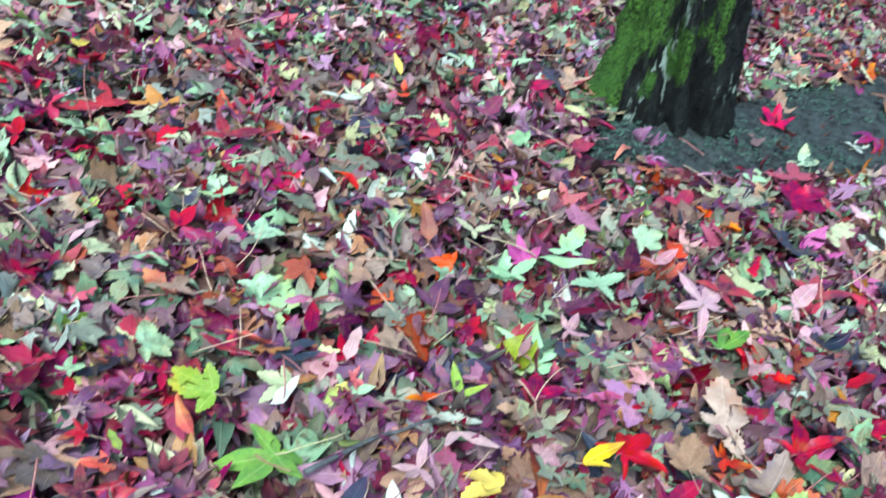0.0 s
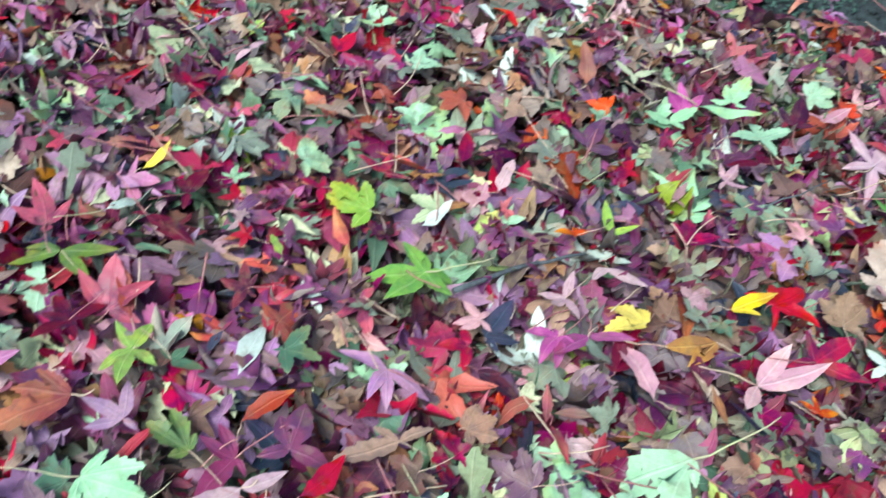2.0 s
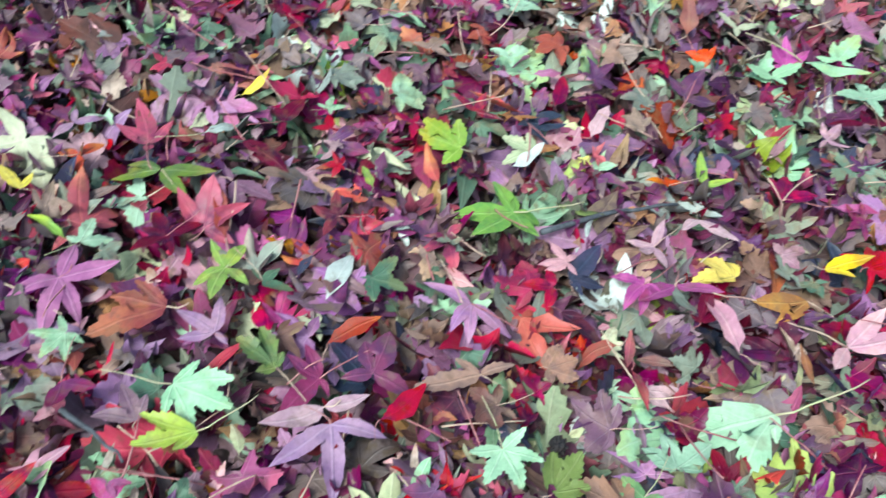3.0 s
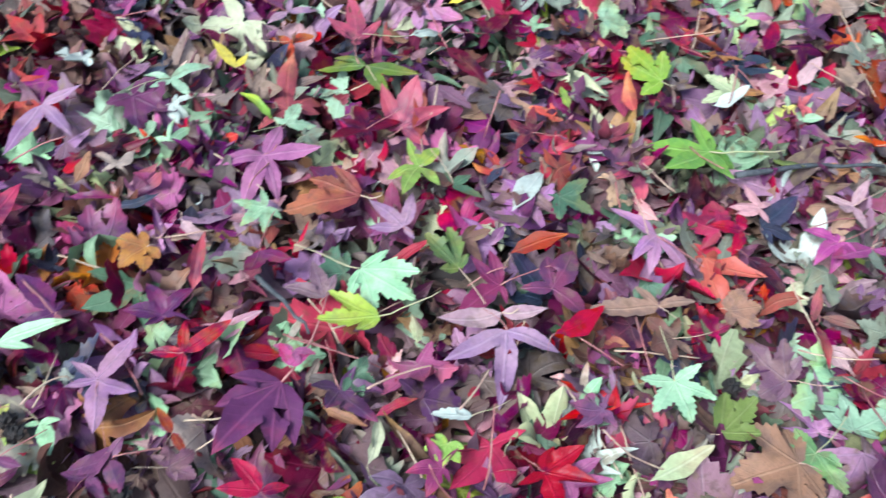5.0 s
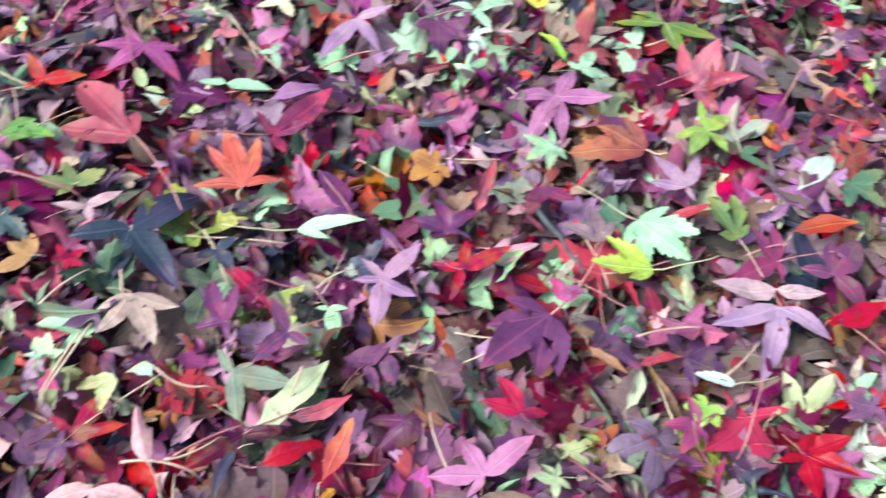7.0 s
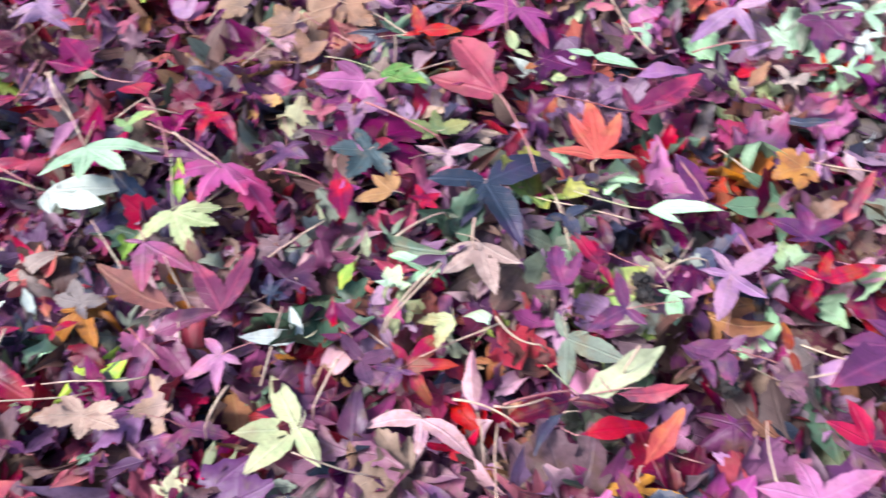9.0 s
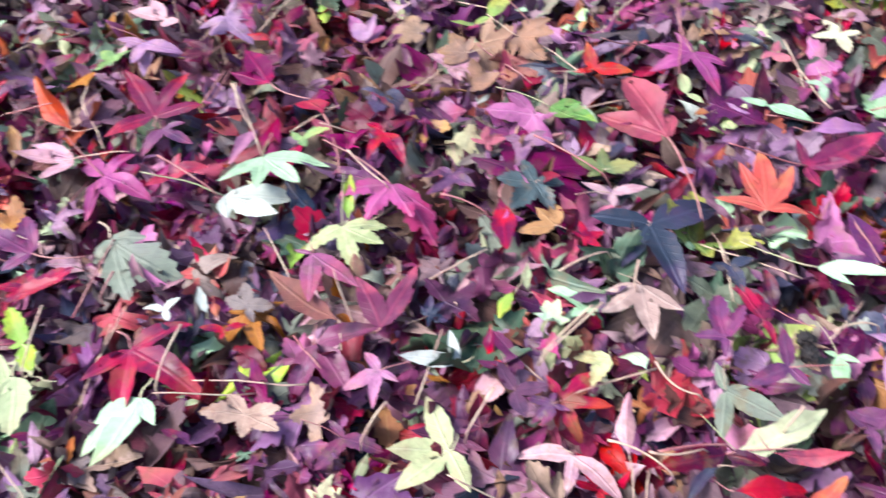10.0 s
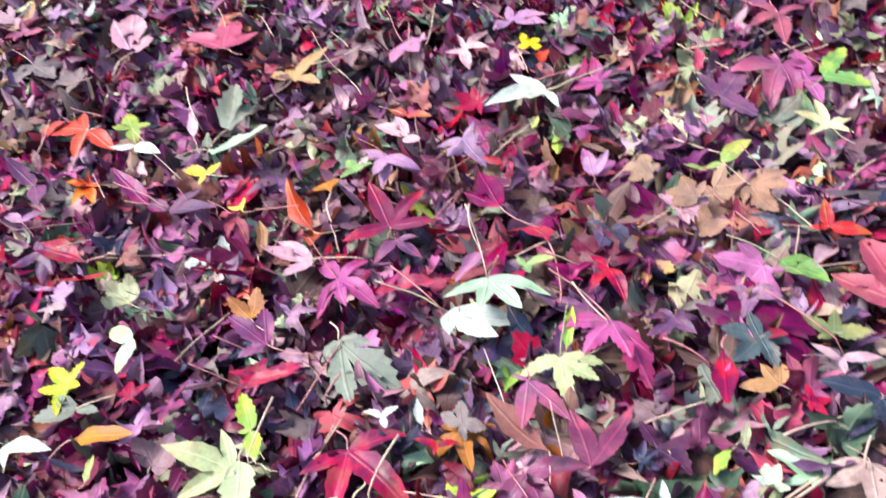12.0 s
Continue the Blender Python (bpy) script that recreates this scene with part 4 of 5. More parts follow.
lobed("lilac", 0.19, -0.408, -0.084, 93, 0.052, ((0, 1.00), (79, 0.54), (145, 0.52), (-133, 1.00), (-86, 0.77),))
fallen("oval", "cream", -0.360, -0.252, 83, 0.083)
lobed("greygreen", 0.20, -0.409, -0.240, 41, 0.053, ((0, 1.00), (-69, 0.85), (137, 0.49), (49, 0.36),))
lobed("cream", 0.34, -0.466, -0.318, -58, 0.032, ((-49, 0.98), (0, 1.00), (-67, 0.61),))
lobed("sand", 0.20, -0.526, -0.268, -9, 0.056, ((-86, 0.56), (-47, 0.84), (33, 0.80), (0, 1.00),))
lobed("magenta", 0.32, -0.457, -0.218, 175, 0.050, ((0, 1.00), (-49, 0.74), (163, 0.39), (67, 0.52),))
lobed("mint", 0.24, -0.411, -0.141, -14, 0.032, ((-121, 0.35), (69, 0.54), (0, 1.00),))
fallen("oval", "crimson", -0.329, -0.269, 76, 0.057)
fallen("oval", "crimson", -0.348, -0.227, 54, 0.057)
fallen("oval", "orange", -0.287, -0.236, 118, 0.057)
lobed("magenta", 0.24, -0.289, 0.016, -91, 0.092, ((0, 1.00), (-20, 0.67), (31, 0.84), (-39, 0.49), (52, 0.71),))
lobed("pink", 0.34, -0.292, 0.032, 153, 0.025, ((0, 1.00), (-75, 1.00),))
lobed("crimson", 0.22, -0.234, -0.070, 168, 0.039, ((0, 1.00), (49, 0.94), (-114, 0.66),))
lobed("pink", 0.20, -0.213, -0.130, 86, 0.054, ((79, 0.77), (0, 1.00), (140, 0.85), (-158, 0.43),))
lobed("white", 0.30, -0.139, 0.096, -135, 0.037, ((0, 1.00), (-26, 0.58),))
fallen("oval", "cream", -0.101, 0.103, 57, 0.056)
lobed("crimson", 0.18, -0.891, -0.680, -165, 0.073, ((0, 1.00), (-54, 0.87), (-115, 0.76), (87, 0.79),))
lobed("mint", 0.16, -0.792, -0.574, 34, 0.073, ((43, 0.97), (0, 1.00), (-42, 0.82), (-82, 0.76),))
lobed("white", 0.22, -0.753, -0.619, 74, 0.078, ((0, 1.00), (-33, 0.91), (-80, 0.49),))
lobed("pink", 0.20, -0.823, -0.739, 52, 0.062, ((158, 0.99), (-73, 0.88), (-44, 0.72), (0, 1.00), (77, 0.69),))
lobed("pinkwhite", 0.20, -0.855, -0.769, -99, 0.063, ((0, 1.00), (-31, 0.84), (71, 1.00),))
lobed("pink", 0.28, -0.711, -0.455, 24, 0.082, ((-112, 0.67), (14, 0.68), (0, 1.00), (-67, 0.63), (-17, 0.64),))
lobed("cream", 0.28, -0.676, -0.512, 1, 0.052, ((76, 0.85), (0, 1.00), (-91, 0.87), (40, 0.87),))
fallen("oval", "lime", -0.681, -0.505, 165, 0.052)
lobed("lilac", 0.20, -1.012, -0.679, 54, 0.047, ((-168, 0.82), (0, 1.00), (-69, 0.95),))
fallen("oval", "salmon", -0.834, -0.503, -170, 0.090)
fallen("oval", "pink", -0.830, -0.573, -43, 0.052)
fallen("oval", "orange", -0.901, -0.770, -143, 0.079)
fallen("oval", "ochre", -0.962, -0.751, -163, 0.101)
lobed("green", 0.38, -0.993, -0.720, -153, 0.029, ((79, 0.78), (-92, 0.75), (0, 1.00),))
lobed("crimson", 0.20, -0.786, -0.446, 18, 0.049, ((-121, 0.60), (-67, 0.80), (0, 1.00), (-165, 0.60),))
lobed("purple", 0.22, -0.865, -0.672, 41, 0.040, ((-85, 0.98), (0, 1.00), (37, 0.62),))
lobed("lilac", 0.22, -0.925, -0.440, -170, 0.040, ((0, 1.00), (-53, 0.93),))
lobed("green", 0.38, -0.806, -0.533, 88, 0.034, ((118, 0.53), (0, 1.00), (-71, 0.59),))
lobed("crimson", 0.26, -0.800, -0.671, 86, 0.041, ((-148, 0.69), (60, 0.65), (0, 1.00),))
lobed("petrol", 0.42, -0.670, -0.320, -45, 0.041, ((-65, 0.93), (-121, 0.73), (127, 0.71), (60, 0.93), (0, 1.00),))
lobed("ochre", 0.26, -0.616, -0.317, -95, 0.038, ((-61, 0.75), (-107, 0.85), (0, 1.00),))
lobed("cream", 0.30, -0.759, 0.045, -7, 0.032, ((-97, 0.86), (-167, 0.84), (54, 0.68), (0, 1.00),))
lobed("salmon", 0.26, -0.758, -0.029, 7, 0.031, ((-97, 0.51), (128, 0.63), (0, 1.00),))
lobed("mint", 0.36, -0.700, -0.003, -23, 0.021, ((-92, 0.80), (156, 1.00), (0, 1.00),))
lobed("slate", 0.21, -0.590, -0.233, 94, 0.086, ((-146, 0.63), (-95, 0.95), (0, 1.00), (144, 0.66),))
lobed("crimson", 0.21, -0.601, -0.722, 45, 0.095, ((62, 0.62), (-107, 0.53), (-55, 0.74), (0, 1.00),))
lobed("mint", 0.22, -0.549, -0.717, -26, 0.078, ((-47, 0.90), (0, 1.00), (50, 0.47),))
lobed("cream", 0.30, -0.603, -0.827, 8, 0.076, ((0, 1.00), (-29, 0.37),))
lobed("lime", 0.36, -0.637, -0.820, -168, 0.043, ((0, 1.00), (-175, 0.85), (74, 0.30),))
lobed("sand", 0.36, -0.504, -0.628, -108, 0.040, ((0, 1.00), (-41, 0.68), (-159, 0.75), (150, 0.89), (94, 0.65),))
lobed("crimson", 0.20, -0.556, -0.500, 133, 0.071, ((49, 0.92), (0, 1.00),))
lobed("magenta", 0.24, -0.556, -0.559, 24, 0.059, ((-65, 0.97), (0, 1.00), (68, 1.00),))
lobed("pink", 0.20, -0.513, -0.510, -86, 0.039, ((0, 1.00), (51, 0.87), (131, 0.51), (-77, 0.70),))
lobed("pink", 0.20, -0.652, -0.546, -9, 0.061, ((0, 1.00), (46, 0.95), (-114, 0.21),))
fallen("oval", "rust", -0.575, -0.535, -126, 0.080)
lobed("crimson", 0.28, -0.695, -0.836, 94, 0.057, ((0, 1.00), (65, 0.68), (-101, 0.46),))
lobed("white", 0.30, -0.635, -0.690, -125, 0.016, ((0, 1.00), (144, 0.94), (-112, 0.91),))
lobed("crimson", 0.30, -0.593, -0.637, -119, 0.023, ((0, 1.00), (-140, 0.94), (95, 0.43),))
lobed("taupe", 0.42, -0.615, -0.613, -178, 0.026, ((51, 0.96), (0, 1.00), (-99, 0.93), (-179, 0.65),))
lobed("magenta", 0.30, -0.460, -0.553, 62, 0.036, ((-104, 1.00), (135, 0.58), (0, 1.00),))
lobed("cream", 0.22, -0.426, -0.471, -59, 0.057, ((-113, 0.92), (-47, 0.90), (0, 1.00), (70, 0.80),))
lobed("pinkwhite", 0.20, -0.393, -0.377, 39, 0.055, ((-153, 0.89), (-58, 0.63), (0, 1.00),))
lobed("darkred", 0.24, -0.359, -0.262, -96, 0.056, ((0, 1.00), (150, 0.55), (-84, 0.30),))
fallen("oval", "pinkwhite", -0.380, -0.334, 172, 0.050)
fallen("oval", "slate", -0.350, -0.273, -73, 0.042)
lobed("salmon", 0.20, -1.305, -0.924, 180, 0.113, ((51, 0.82), (0, 1.00), (-50, 0.57),))
lobed("pinkwhite", 0.22, -1.340, -1.073, -171, 0.129, ((-39, 0.47), (19, 0.69), (0, 1.00),))
lobed("ochre", 0.18, -1.204, -0.813, 144, 0.074, ((0, 1.00), (-93, 0.85), (56, 0.85), (96, 0.81),))
lobed("lime", 0.36, -1.147, -1.034, -155, 0.045, ((53, 0.63), (0, 1.00), (-110, 0.58), (166, 0.83),))
lobed("greygreen", 0.40, -1.115, -0.896, 171, 0.081, ((-35, 0.67), (0, 1.00), (-69, 0.35),))
lobed("yellow", 0.30, -1.029, -0.916, -123, 0.040, ((0, 1.00), (96, 0.44), (-124, 0.62),))
fallen("oval", "mint", -1.082, -0.923, 61, 0.104)
lobed("orange", 0.20, -1.159, -1.102, -105, 0.092, ((0, 1.00), (-48, 0.51), (150, 0.74), (95, 0.73),))
lobed("lilac", 0.22, -1.012, -0.686, 58, 0.051, ((-180, 0.56), (0, 1.00), (-71, 0.81),))
lobed("pink", 0.20, -1.254, -0.657, 21, 0.071, ((-35, 0.99), (0, 1.00), (55, 0.56),))
fallen("oval", "yellow", -0.949, -0.859, -150, 0.061)
lobed("white", 0.20, -1.094, -0.474, -87, 0.082, ((0, 1.00), (-42, 0.69), (104, 0.43),))
lobed("green", 0.28, -1.047, -0.140, 140, 0.060, ((0, 1.00), (-99, 0.99),))
lobed("cream", 0.20, -0.954, -0.165, -175, 0.043, ((43, 0.97), (0, 1.00), (-93, 0.70), (-140, 0.72), (112, 0.70),))
lobed("lime", 0.20, -0.916, -0.294, 142, 0.057, ((0, 1.00), (118, 0.41),))
fallen("oval", "green", -0.907, -0.312, -74, 0.033)
lobed("orange", 0.24, -0.797, -0.215, 64, 0.043, ((-151, 0.48), (107, 0.77), (0, 1.00),))
fallen("oval", "crimson", -1.000, -0.394, -175, 0.053)
lobed("pink", 0.24, -0.927, -0.438, -171, 0.043, ((-52, 0.98), (0, 1.00),))
lobed("crimson", 0.24, -0.894, -0.551, -163, 0.068, ((0, 1.00), (26, 0.76),))
lobed("purple", 0.36, -1.036, -0.267, 136, 0.062, ((81, 0.67), (0, 1.00), (-99, 0.92),))
lobed("salmon", 0.22, -1.184, -0.155, -8, 0.063, ((-131, 0.66), (104, 0.64), (-52, 0.87), (0, 1.00),))
lobed("crimson", 0.28, -0.704, -0.818, 91, 0.052, ((-132, 0.74), (77, 0.55), (170, 0.64), (0, 1.00),))
lobed("magenta", 0.28, -0.743, -0.813, -131, 0.058, ((0, 1.00), (58, 0.58), (-44, 0.90),))
lobed("ochre", 0.34, -0.782, -0.834, -140, 0.040, ((0, 1.00), (-54, 1.00),))
lobed("greygreen", 0.34, -0.734, -0.735, 39, 0.090, ((-81, 0.32), (-34, 0.85), (0, 1.00), (42, 0.41),))
lobed("lime", 0.34, -0.722, -1.028, -150, 0.038, ((79, 0.81), (0, 1.00), (-62, 0.84), (-140, 0.70), (149, 1.00),))
lobed("greygreen", 0.36, -0.691, -1.010, -71, 0.049, ((0, 1.00), (142, 0.56), (-48, 0.56),))
lobed("mint", 0.24, -0.772, -0.964, -121, 0.050, ((0, 1.00), (104, 0.89),))
lobed("white", 0.26, -0.655, -1.075, 71, 0.050, ((0, 1.00), (-65, 0.53),))
fallen("oval", "cream", -0.602, -0.813, -169, 0.076)
lobed("cream", 0.20, -0.596, -0.834, -119, 0.077, ((-50, 0.59), (0, 1.00), (48, 0.79), (138, 0.40),))
lobed("crimson", 0.20, 0.443, 1.116, 63, 0.086, ((0, 1.00), (100, 0.57), (-34, 0.79), (-127, 0.42),))
lobed("crimson", 0.20, 0.607, 1.175, 19, 0.075, ((104, 0.78), (62, 0.89), (0, 1.00),))
lobed("pinkwhite", 0.18, 0.412, 1.072, 65, 0.105, ((55, 0.71), (-158, 0.70), (-51, 0.53), (149, 0.60), (0, 1.00),))
lobed("pinkwhite", 0.20, 0.568, 1.133, 64, 0.091, ((0, 1.00), (147, 0.36), (-137, 0.38),))
lobed("crimson", 0.26, 0.628, 1.596, 100, 0.060, ((98, 0.86), (0, 1.00), (-76, 0.93),))
lobed("mint", 0.34, 0.667, 1.703, 40, 0.062, ((133, 0.60), (35, 0.92), (0, 1.00),))
lobed("white", 0.24, 0.817, 1.876, 46, 0.074, ((129, 0.44), (0, 1.00), (-124, 0.47),))
lobed("crimson", 0.20, -0.618, 1.134, 107, 0.084, ((92, 0.95), (0, 1.00), (-67, 0.56),))
lobed("crimson", 0.22, -0.410, 1.153, 42, 0.071, ((83, 0.82), (0, 1.00), (169, 0.59),))
lobed("crimson", 0.26, -0.380, 0.891, 90, 0.047, ((52, 0.70), (0, 1.00),))
lobed("crimson", 0.24, -0.364, 1.063, 74, 0.029, ((62, 1.00), (0, 1.00),))
lobed("crimson", 0.24, -0.290, 1.332, 106, 0.064, ((134, 0.67), (0, 1.00), (-61, 0.69),))
lobed("darkred", 0.24, -0.134, 1.194, 87, 0.063, ((38, 0.90), (0, 1.00), (-52, 0.58),))
fallen("oval", "orange", -0.166, 1.105, 130, 0.067)
lobed("mint", 0.30, 0.186, 1.113, 72, 0.072, ((130, 0.48), (0, 1.00), (-81, 0.36), (43, 0.55),))
lobed("mint", 0.34, 0.241, 1.045, 43, 0.054, ((159, 0.88), (0, 1.00), (-85, 0.70), (75, 0.78),))
lobed("mint", 0.30, 0.104, 1.006, 50, 0.053, ((164, 0.97), (0, 1.00), (-82, 0.53),))
lobed("cream", 0.30, 0.032, 1.091, 179, 0.040, ((0, 1.00), (-137, 0.90), (91, 0.65),))
lobed("orange", 0.22, 0.368, 1.177, 97, 0.083, ((0, 1.00), (-57, 0.43),))
lobed("mint", 0.36, -0.235, 0.810, 53, 0.035, ((146, 0.79), (0, 1.00), (-112, 0.67),))
lobed("greygreen", 0.38, -0.288, 0.900, 43, 0.035, ((150, 0.78), (0, 1.00), (-98, 0.55),))
lobed("cream", 0.36, 0.681, 1.412, 43, 0.085, ((151, 0.62), (0, 1.00), (-137, 0.58),))
lobed("yellow", 0.30, -0.745, 1.303, 94, 0.048, ((48, 0.67), (0, 1.00),))
lobed("crimson", 0.24, 0.079, 1.655, 73, 0.092, ((63, 0.45), (0, 1.00), (-134, 0.41),))
lobed("crimson", 0.22, 0.779, 2.338, 34, 0.069, ((106, 0.47), (0, 1.00),))
lobed("white", 0.26, -0.280, 1.394, 25, 0.045, ((160, 0.78), (0, 1.00),))
lobed("purple", 0.26, 0.002, 0.881, 88, 0.064, ((45, 0.69), (0, 1.00), (-73, 0.73),))
lobed("darkred", 0.26, 0.286, 1.104, 77, 0.069, ((75, 0.59), (0, 1.00), (-62, 0.45),))
lobed("crimson", 0.22, -0.143, 0.748, 98, 0.057, ((0, 1.00), (137, 0.28),))
lobed("darkred", 0.26, -0.417, 0.525, 90, 0.050, ((56, 0.72), (0, 1.00), (-162, 0.52),))
lobed("crimson", 0.24, -0.364, 0.546, 128, 0.028, ((59, 0.87), (0, 1.00), (-96, 0.55),))
lobed("crimson", 0.26, 0.178, 1.460, 67, 0.077, ((106, 0.52), (0, 1.00), (-128, 0.33),))
lobed("magenta", 0.26, -0.007, 1.485, 76, 0.079, ((57, 0.55), (0, 1.00), (-115, 0.42),))
lobed("salmon", 0.26, 0.378, 1.358, 57, 0.063, ((117, 0.61), (0, 1.00),))
lobed("crimson", 0.24, 0.685, 1.505, 102, 0.050, ((0, 1.00), (-137, 0.62),))
lobed("tan", 0.36, -0.331, 0.762, 91, 0.039, ((102, 0.66), (0, 1.00), (-91, 0.69),))
lobed("pinkwhite", 0.24, -0.490, 0.826, 80, 0.034, ((164, 0.93), (0, 1.00),))
lobed("mint", 0.36, -0.357, 0.991, -152, 0.034, ((0, 1.00), (-150, 0.94), (52, 0.72),))


def loose_stalk(ax, ay, bx, by):
    """A leaf stalk on top of the litter, its first end raised a little."""
    rng = random.Random(int(ax * 9000 + by * 700))
    sag, side = rng.uniform(-0.004, 0.006), rng.uniform(-0.006, 0.006)
    points = []
    for i in range(9):
        t = i / 8
        arch = 4 * t * (1 - t)
        points.append(Vector((ax + (bx - ax) * t + side * arch, ay + (by - ay) * t - side * arch, 0.030 - 0.014 * t + sag * arch - 0.012 * (i == 8))))
    ob = mesh_object("leaf_stalk", *tube(points, [0.0012 - 0.00006 * i for i in range(9)], 7), STALK_PALE if rng.random() < 0.75 else STALK_RED)
    tagged(ob, "pale dry leaf stalk lying on the litter", "leaf stalk", group="loose leaf stalks")


loose_stalk(-0.339, 0.430, -0.323, 0.383)
loose_stalk(-0.153, 0.668, -0.134, 0.617)
loose_stalk(-0.396, 0.389, -0.375, 0.344)
loose_stalk(-0.807, -0.675, -0.747, -0.622)
loose_stalk(-0.885, -0.589, -0.786, -0.574)
loose_stalk(-0.709, -0.308, -0.641, -0.251)
loose_stalk(-0.751, -0.488, -0.703, -0.457)
loose_stalk(-0.667, -0.414, -0.637, -0.373)
loose_stalk(-0.457, -0.422, -0.428, -0.457)
loose_stalk(-0.470, -0.510, -0.445, -0.541)
loose_stalk(-0.597, -0.669, -0.542, -0.701)
loose_stalk(-0.507, -0.320, -0.479, -0.379)
loose_stalk(-0.370, -0.196, -0.362, -0.213)
loose_stalk(-0.441, -0.290, -0.407, -0.259)
loose_stalk(-0.369, -0.324, -0.365, -0.273)
loose_stalk(-0.387, -0.351, -0.346, -0.308)
loose_stalk(-0.549, -0.336, -0.564, -0.280)
loose_stalk(-0.539, -0.266, -0.520, -0.273)
loose_stalk(-0.675, -0.726, -0.658, -0.745)
loose_stalk(-0.657, -0.792, -0.595, -0.818)
loose_stalk(-0.424, -0.143, -0.421, -0.097)
loose_stalk(-0.507, -0.311, -0.478, -0.377)
loose_stalk(-0.367, -0.317, -0.360, -0.255)
loose_stalk(-0.220, 0.048, -0.190, 0.115)
loose_stalk(-0.147, 0.084, -0.153, 0.147)
loose_stalk(-1.190, -0.956, -1.124, -0.934)
loose_stalk(-0.884, -0.585, -0.827, -0.578)
loose_stalk(0.138, 0.751, 0.172, 0.725)
loose_stalk(0.164, 0.723, 0.204, 0.826)


# ---- the litter: thousands of leaves in a loose layer ----
SHARE_FAR = {"tan": 10, "taupe": 14, "mauve": 11, "brown": 8, "greygreen": 16, "mint": 11, "cream": 8, "sand": 4, "lilac": 11, "purple": 12, "darkred": 13, "crimson": 13, "magenta": 7, "pinkwhite": 7, "salmon": 2, "orange": 2, "rust": 3, "ochre": 2, "pink": 4, "slate": 8, "teal": 8, "white": 3, "lime": 1}
SHARE_NEAR = {"tan": 6, "taupe": 8, "mauve": 12, "brown": 6, "greygreen": 6, "mint": 2, "cream": 3, "sand": 4, "lilac": 15, "purple": 24, "darkred": 11, "crimson": 13, "magenta": 19, "pinkwhite": 7, "orange": 2, "rust": 3, "ochre": 2, "pink": 9, "slate": 6, "teal": 4, "salmon": 3, "lime": 1, "white": 1}
# bottom layer: decayed browns, plus near-black painting shade into the gaps
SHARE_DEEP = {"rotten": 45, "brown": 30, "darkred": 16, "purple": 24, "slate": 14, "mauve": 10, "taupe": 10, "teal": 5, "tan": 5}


def colour_at(x, y, rng, deep):
    far = max(0.0, min(1.0, (y + 0.15) / 1.1 + 0.25 * noise.noise((x * 1.7, y * 1.7, 5.0))))
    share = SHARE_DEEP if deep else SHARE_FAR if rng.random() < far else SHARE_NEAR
    return rng.choices(list(share), list(share.values()))[0]


CELLS = {}
for spot in PLACED:
    for i in range(-1, 2):
        for j in range(-1, 2):
            CELLS.setdefault((math.floor(spot[0] / 0.1) + i, math.floor(spot[1] / 0.1) + j), []).append(spot)


def pressed(x, y):
    """How far the litter lies lower because a single leaf lies on it."""
    near = [1 - math.hypot(x - a, y - b) / (0.85 * s + 0.012) for a, b, s in CELLS.get((math.floor(x / 0.1), math.floor(y / 0.1)), ())]
    return 0.026 * min(1.0, max([0.0] + [3 * v for v in near]))


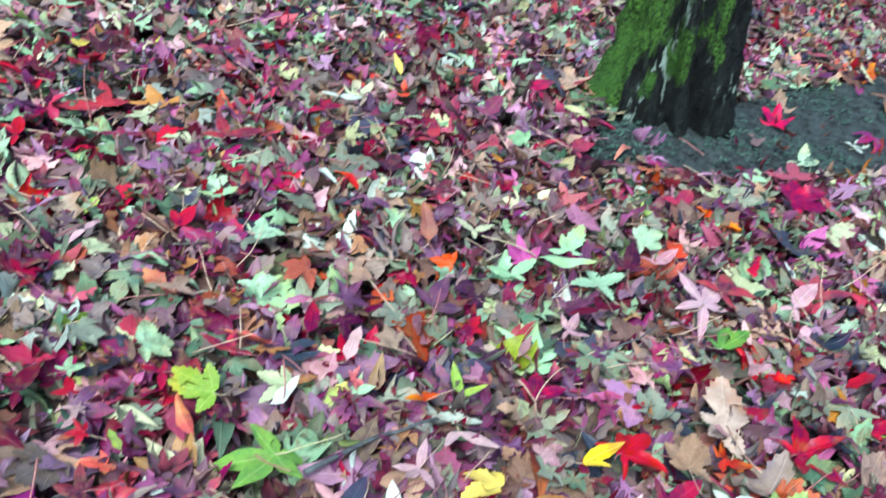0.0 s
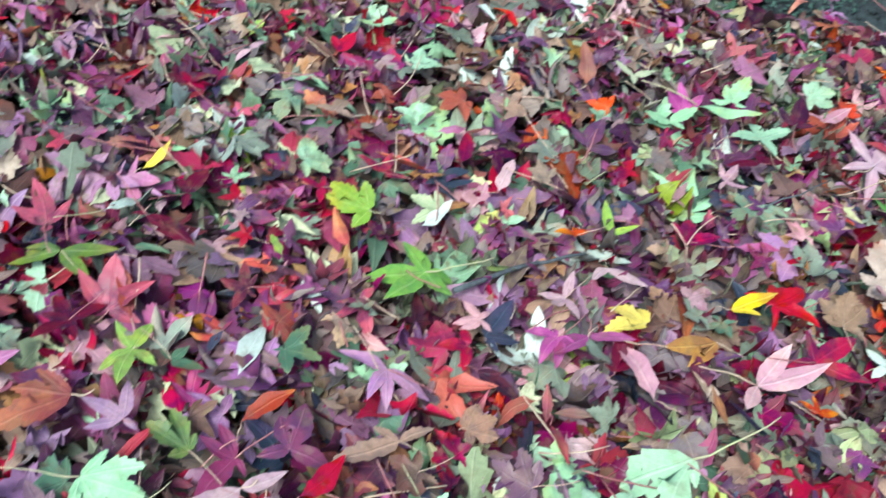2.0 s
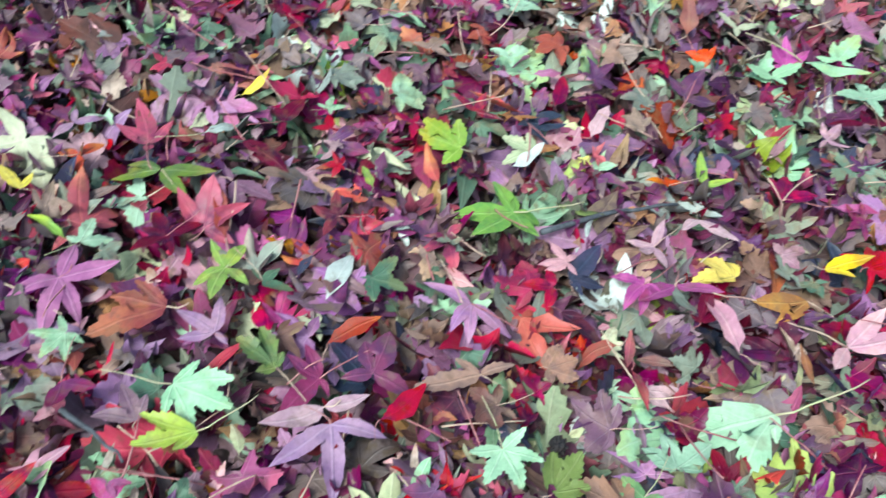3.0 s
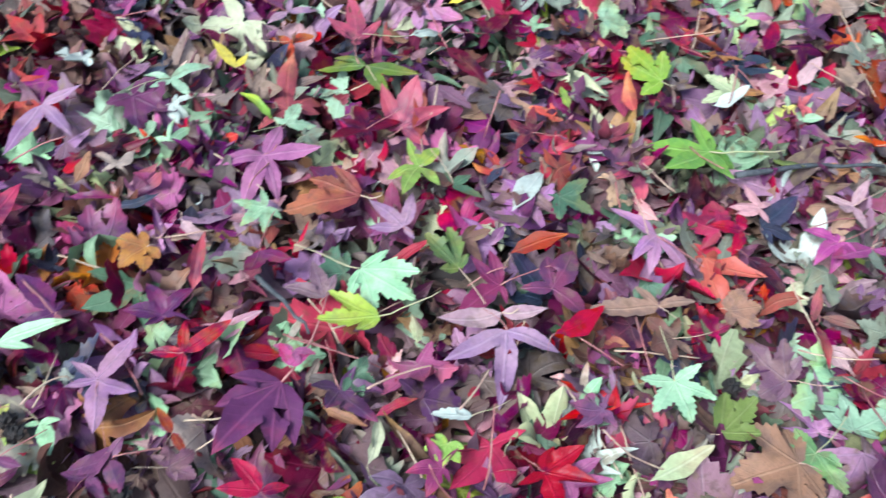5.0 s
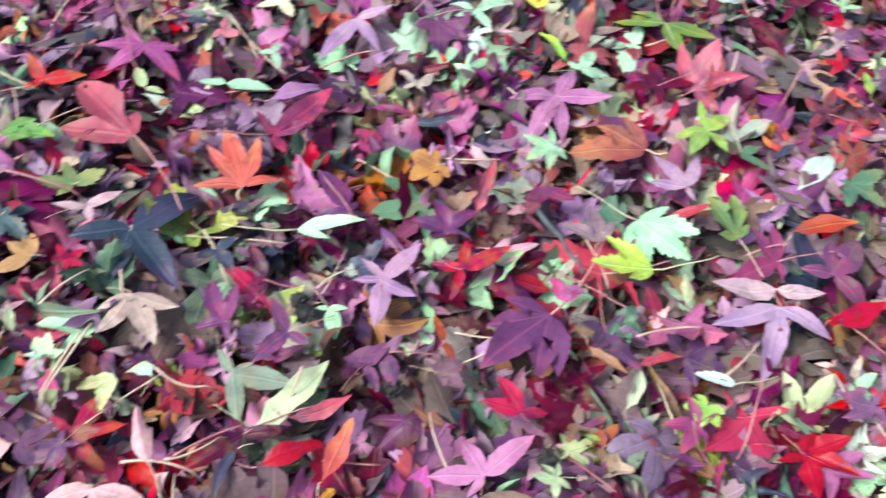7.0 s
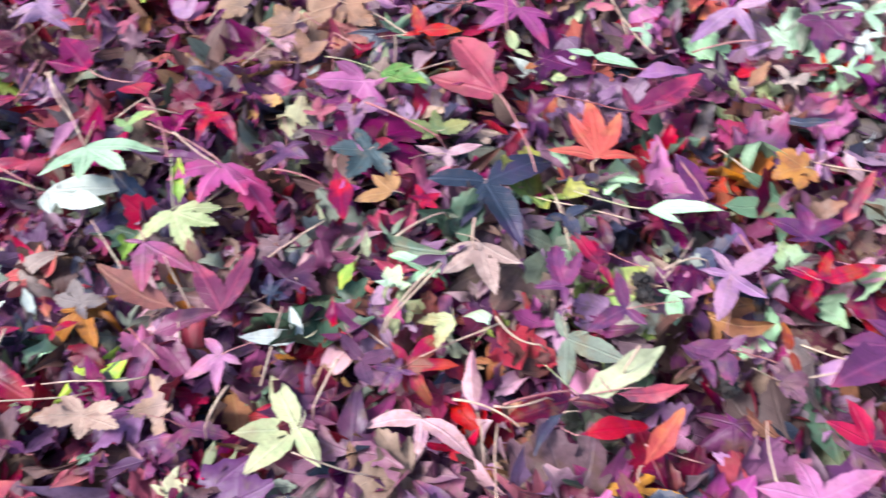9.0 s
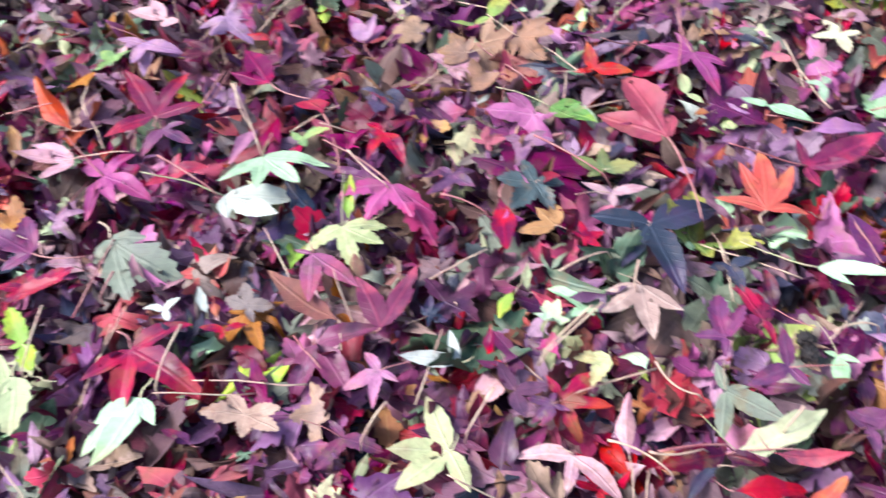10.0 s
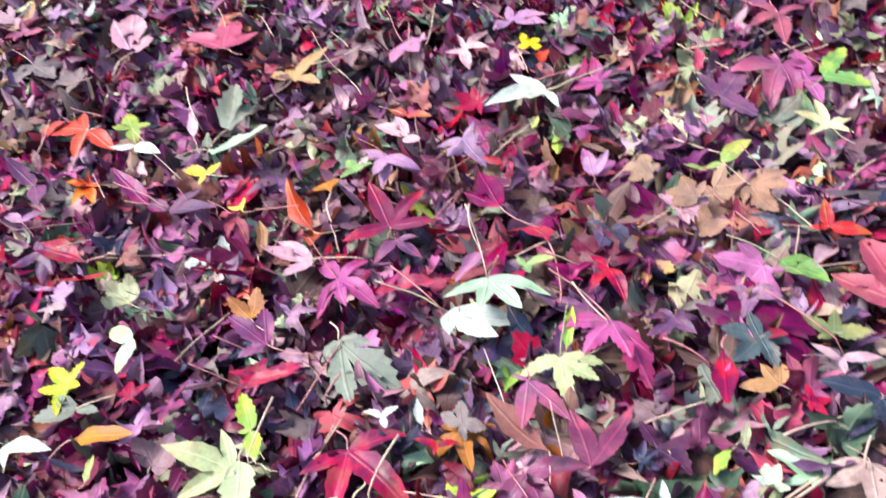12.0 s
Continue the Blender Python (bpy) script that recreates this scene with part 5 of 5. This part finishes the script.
def build_litter(name, spots, top, low, size, seed, deep=False, rough=False):
    """One mesh of many leaves: spots (x, y); heights between low and top; sizes of the main lobe."""
    rng = random.Random(seed)
    kinds = ["star"] * 13 + ["maple"] * 8 + ["oval"] * 5
    forms = [leaf_template(k, rng, False, None, rough) for k in kinds]
    names = list(LITTER)
    all_v, all_f, all_uv, slots, base = [], [], [], [], 0
    for x, y in spots:
        v, f, uv = forms[rng.randrange(len(forms))]
        s = rng.uniform(*size)
        level = rng.random()
        tilt = 0.16 if rng.random() < 0.68 else 0.48
        flip = math.pi if rng.random() < 0.35 else 0.0
        m = np.array(Euler((flip + rng.gauss(0, tilt), rng.gauss(0, tilt), rng.uniform(0, math.tau)), "XYZ").to_matrix())
        w = (v - np.array([0, 0.4, 0])) * s @ m.T
        z = ground_z(x, y) + 0.066 + low + (top - low) * level
        z -= pressed(x, y)
        z -= 0.85 * max(0.0, z + w[:, 2].max() - top - (0.026 if rng.random() < 0.22 else 0.012))
        all_v.append(w + np.array([x, y, z]))
        all_f.extend([tuple(i + base for i in face) for face in f])
        all_uv.append(uv)
        slots.extend([names.index(colour_at(x, y, rng, deep))] * len(f))
        base += len(v)
    me = bpy.data.meshes.new(name)
    me.from_pydata(np.concatenate(all_v).tolist(), [], all_f)
    for n in names:
        me.materials.append(LITTER[n])
    me.polygons.foreach_set("material_index", np.array(slots, dtype=np.int32))
    me.shade_smooth()
    uv_layer(me, np.concatenate(all_uv))
    return new(name, me)


# decayed bottom leaves, tinted extra dark to stand for shadow in gaps
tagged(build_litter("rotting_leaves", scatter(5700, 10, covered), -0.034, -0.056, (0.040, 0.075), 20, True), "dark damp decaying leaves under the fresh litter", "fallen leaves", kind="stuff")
tagged(build_litter("leaf_litter", scatter(8300, 11, covered), 0.0, -0.031, (0.042, 0.080), 21), "loose layer of fallen purple, red, tan and pale green leaves", "fallen leaves", kind="stuff")
tagged(build_litter("leaf_litter", scatter(9300, 12, covered), 0.004, -0.027, (0.022, 0.050), 22), "smaller fallen leaves and leaf scraps among the litter", "fallen leaves", kind="stuff")


def beside(x, y):
    """The deeper drift of leaves on the side away from the tree."""
    return covered(x, y) * max(0.0, min(1.0, 0.5 - 2.0 * y))


tagged(build_litter("leaf_litter", scatter(2300, 15, beside), 0.0, -0.030, (0.030, 0.060), 24), "drift of fallen purple, crimson and lilac leaves", "fallen leaves", kind="stuff")


def around(x, y):
    """The ground beside and behind the walk, out to a few metres."""
    if inside(x, y) or math.hypot(x - TREE.x, y - TREE.y) < 0.15:
        return 0.0
    fade = max(0.0, min(1.0, (3.5 - math.hypot(x + 0.2, y - 1.0)) / 1.2))
    return fade * (1.0 - 0.965 * min(1, bare(x, y) * 1.3))


tagged(build_litter("leaf_litter", scatter(13000, 14, around), 0.0, -0.045, (0.045, 0.085), 23, False, True), "fallen purple, red and tan leaves spread over the ground around", "fallen leaves", kind="stuff")
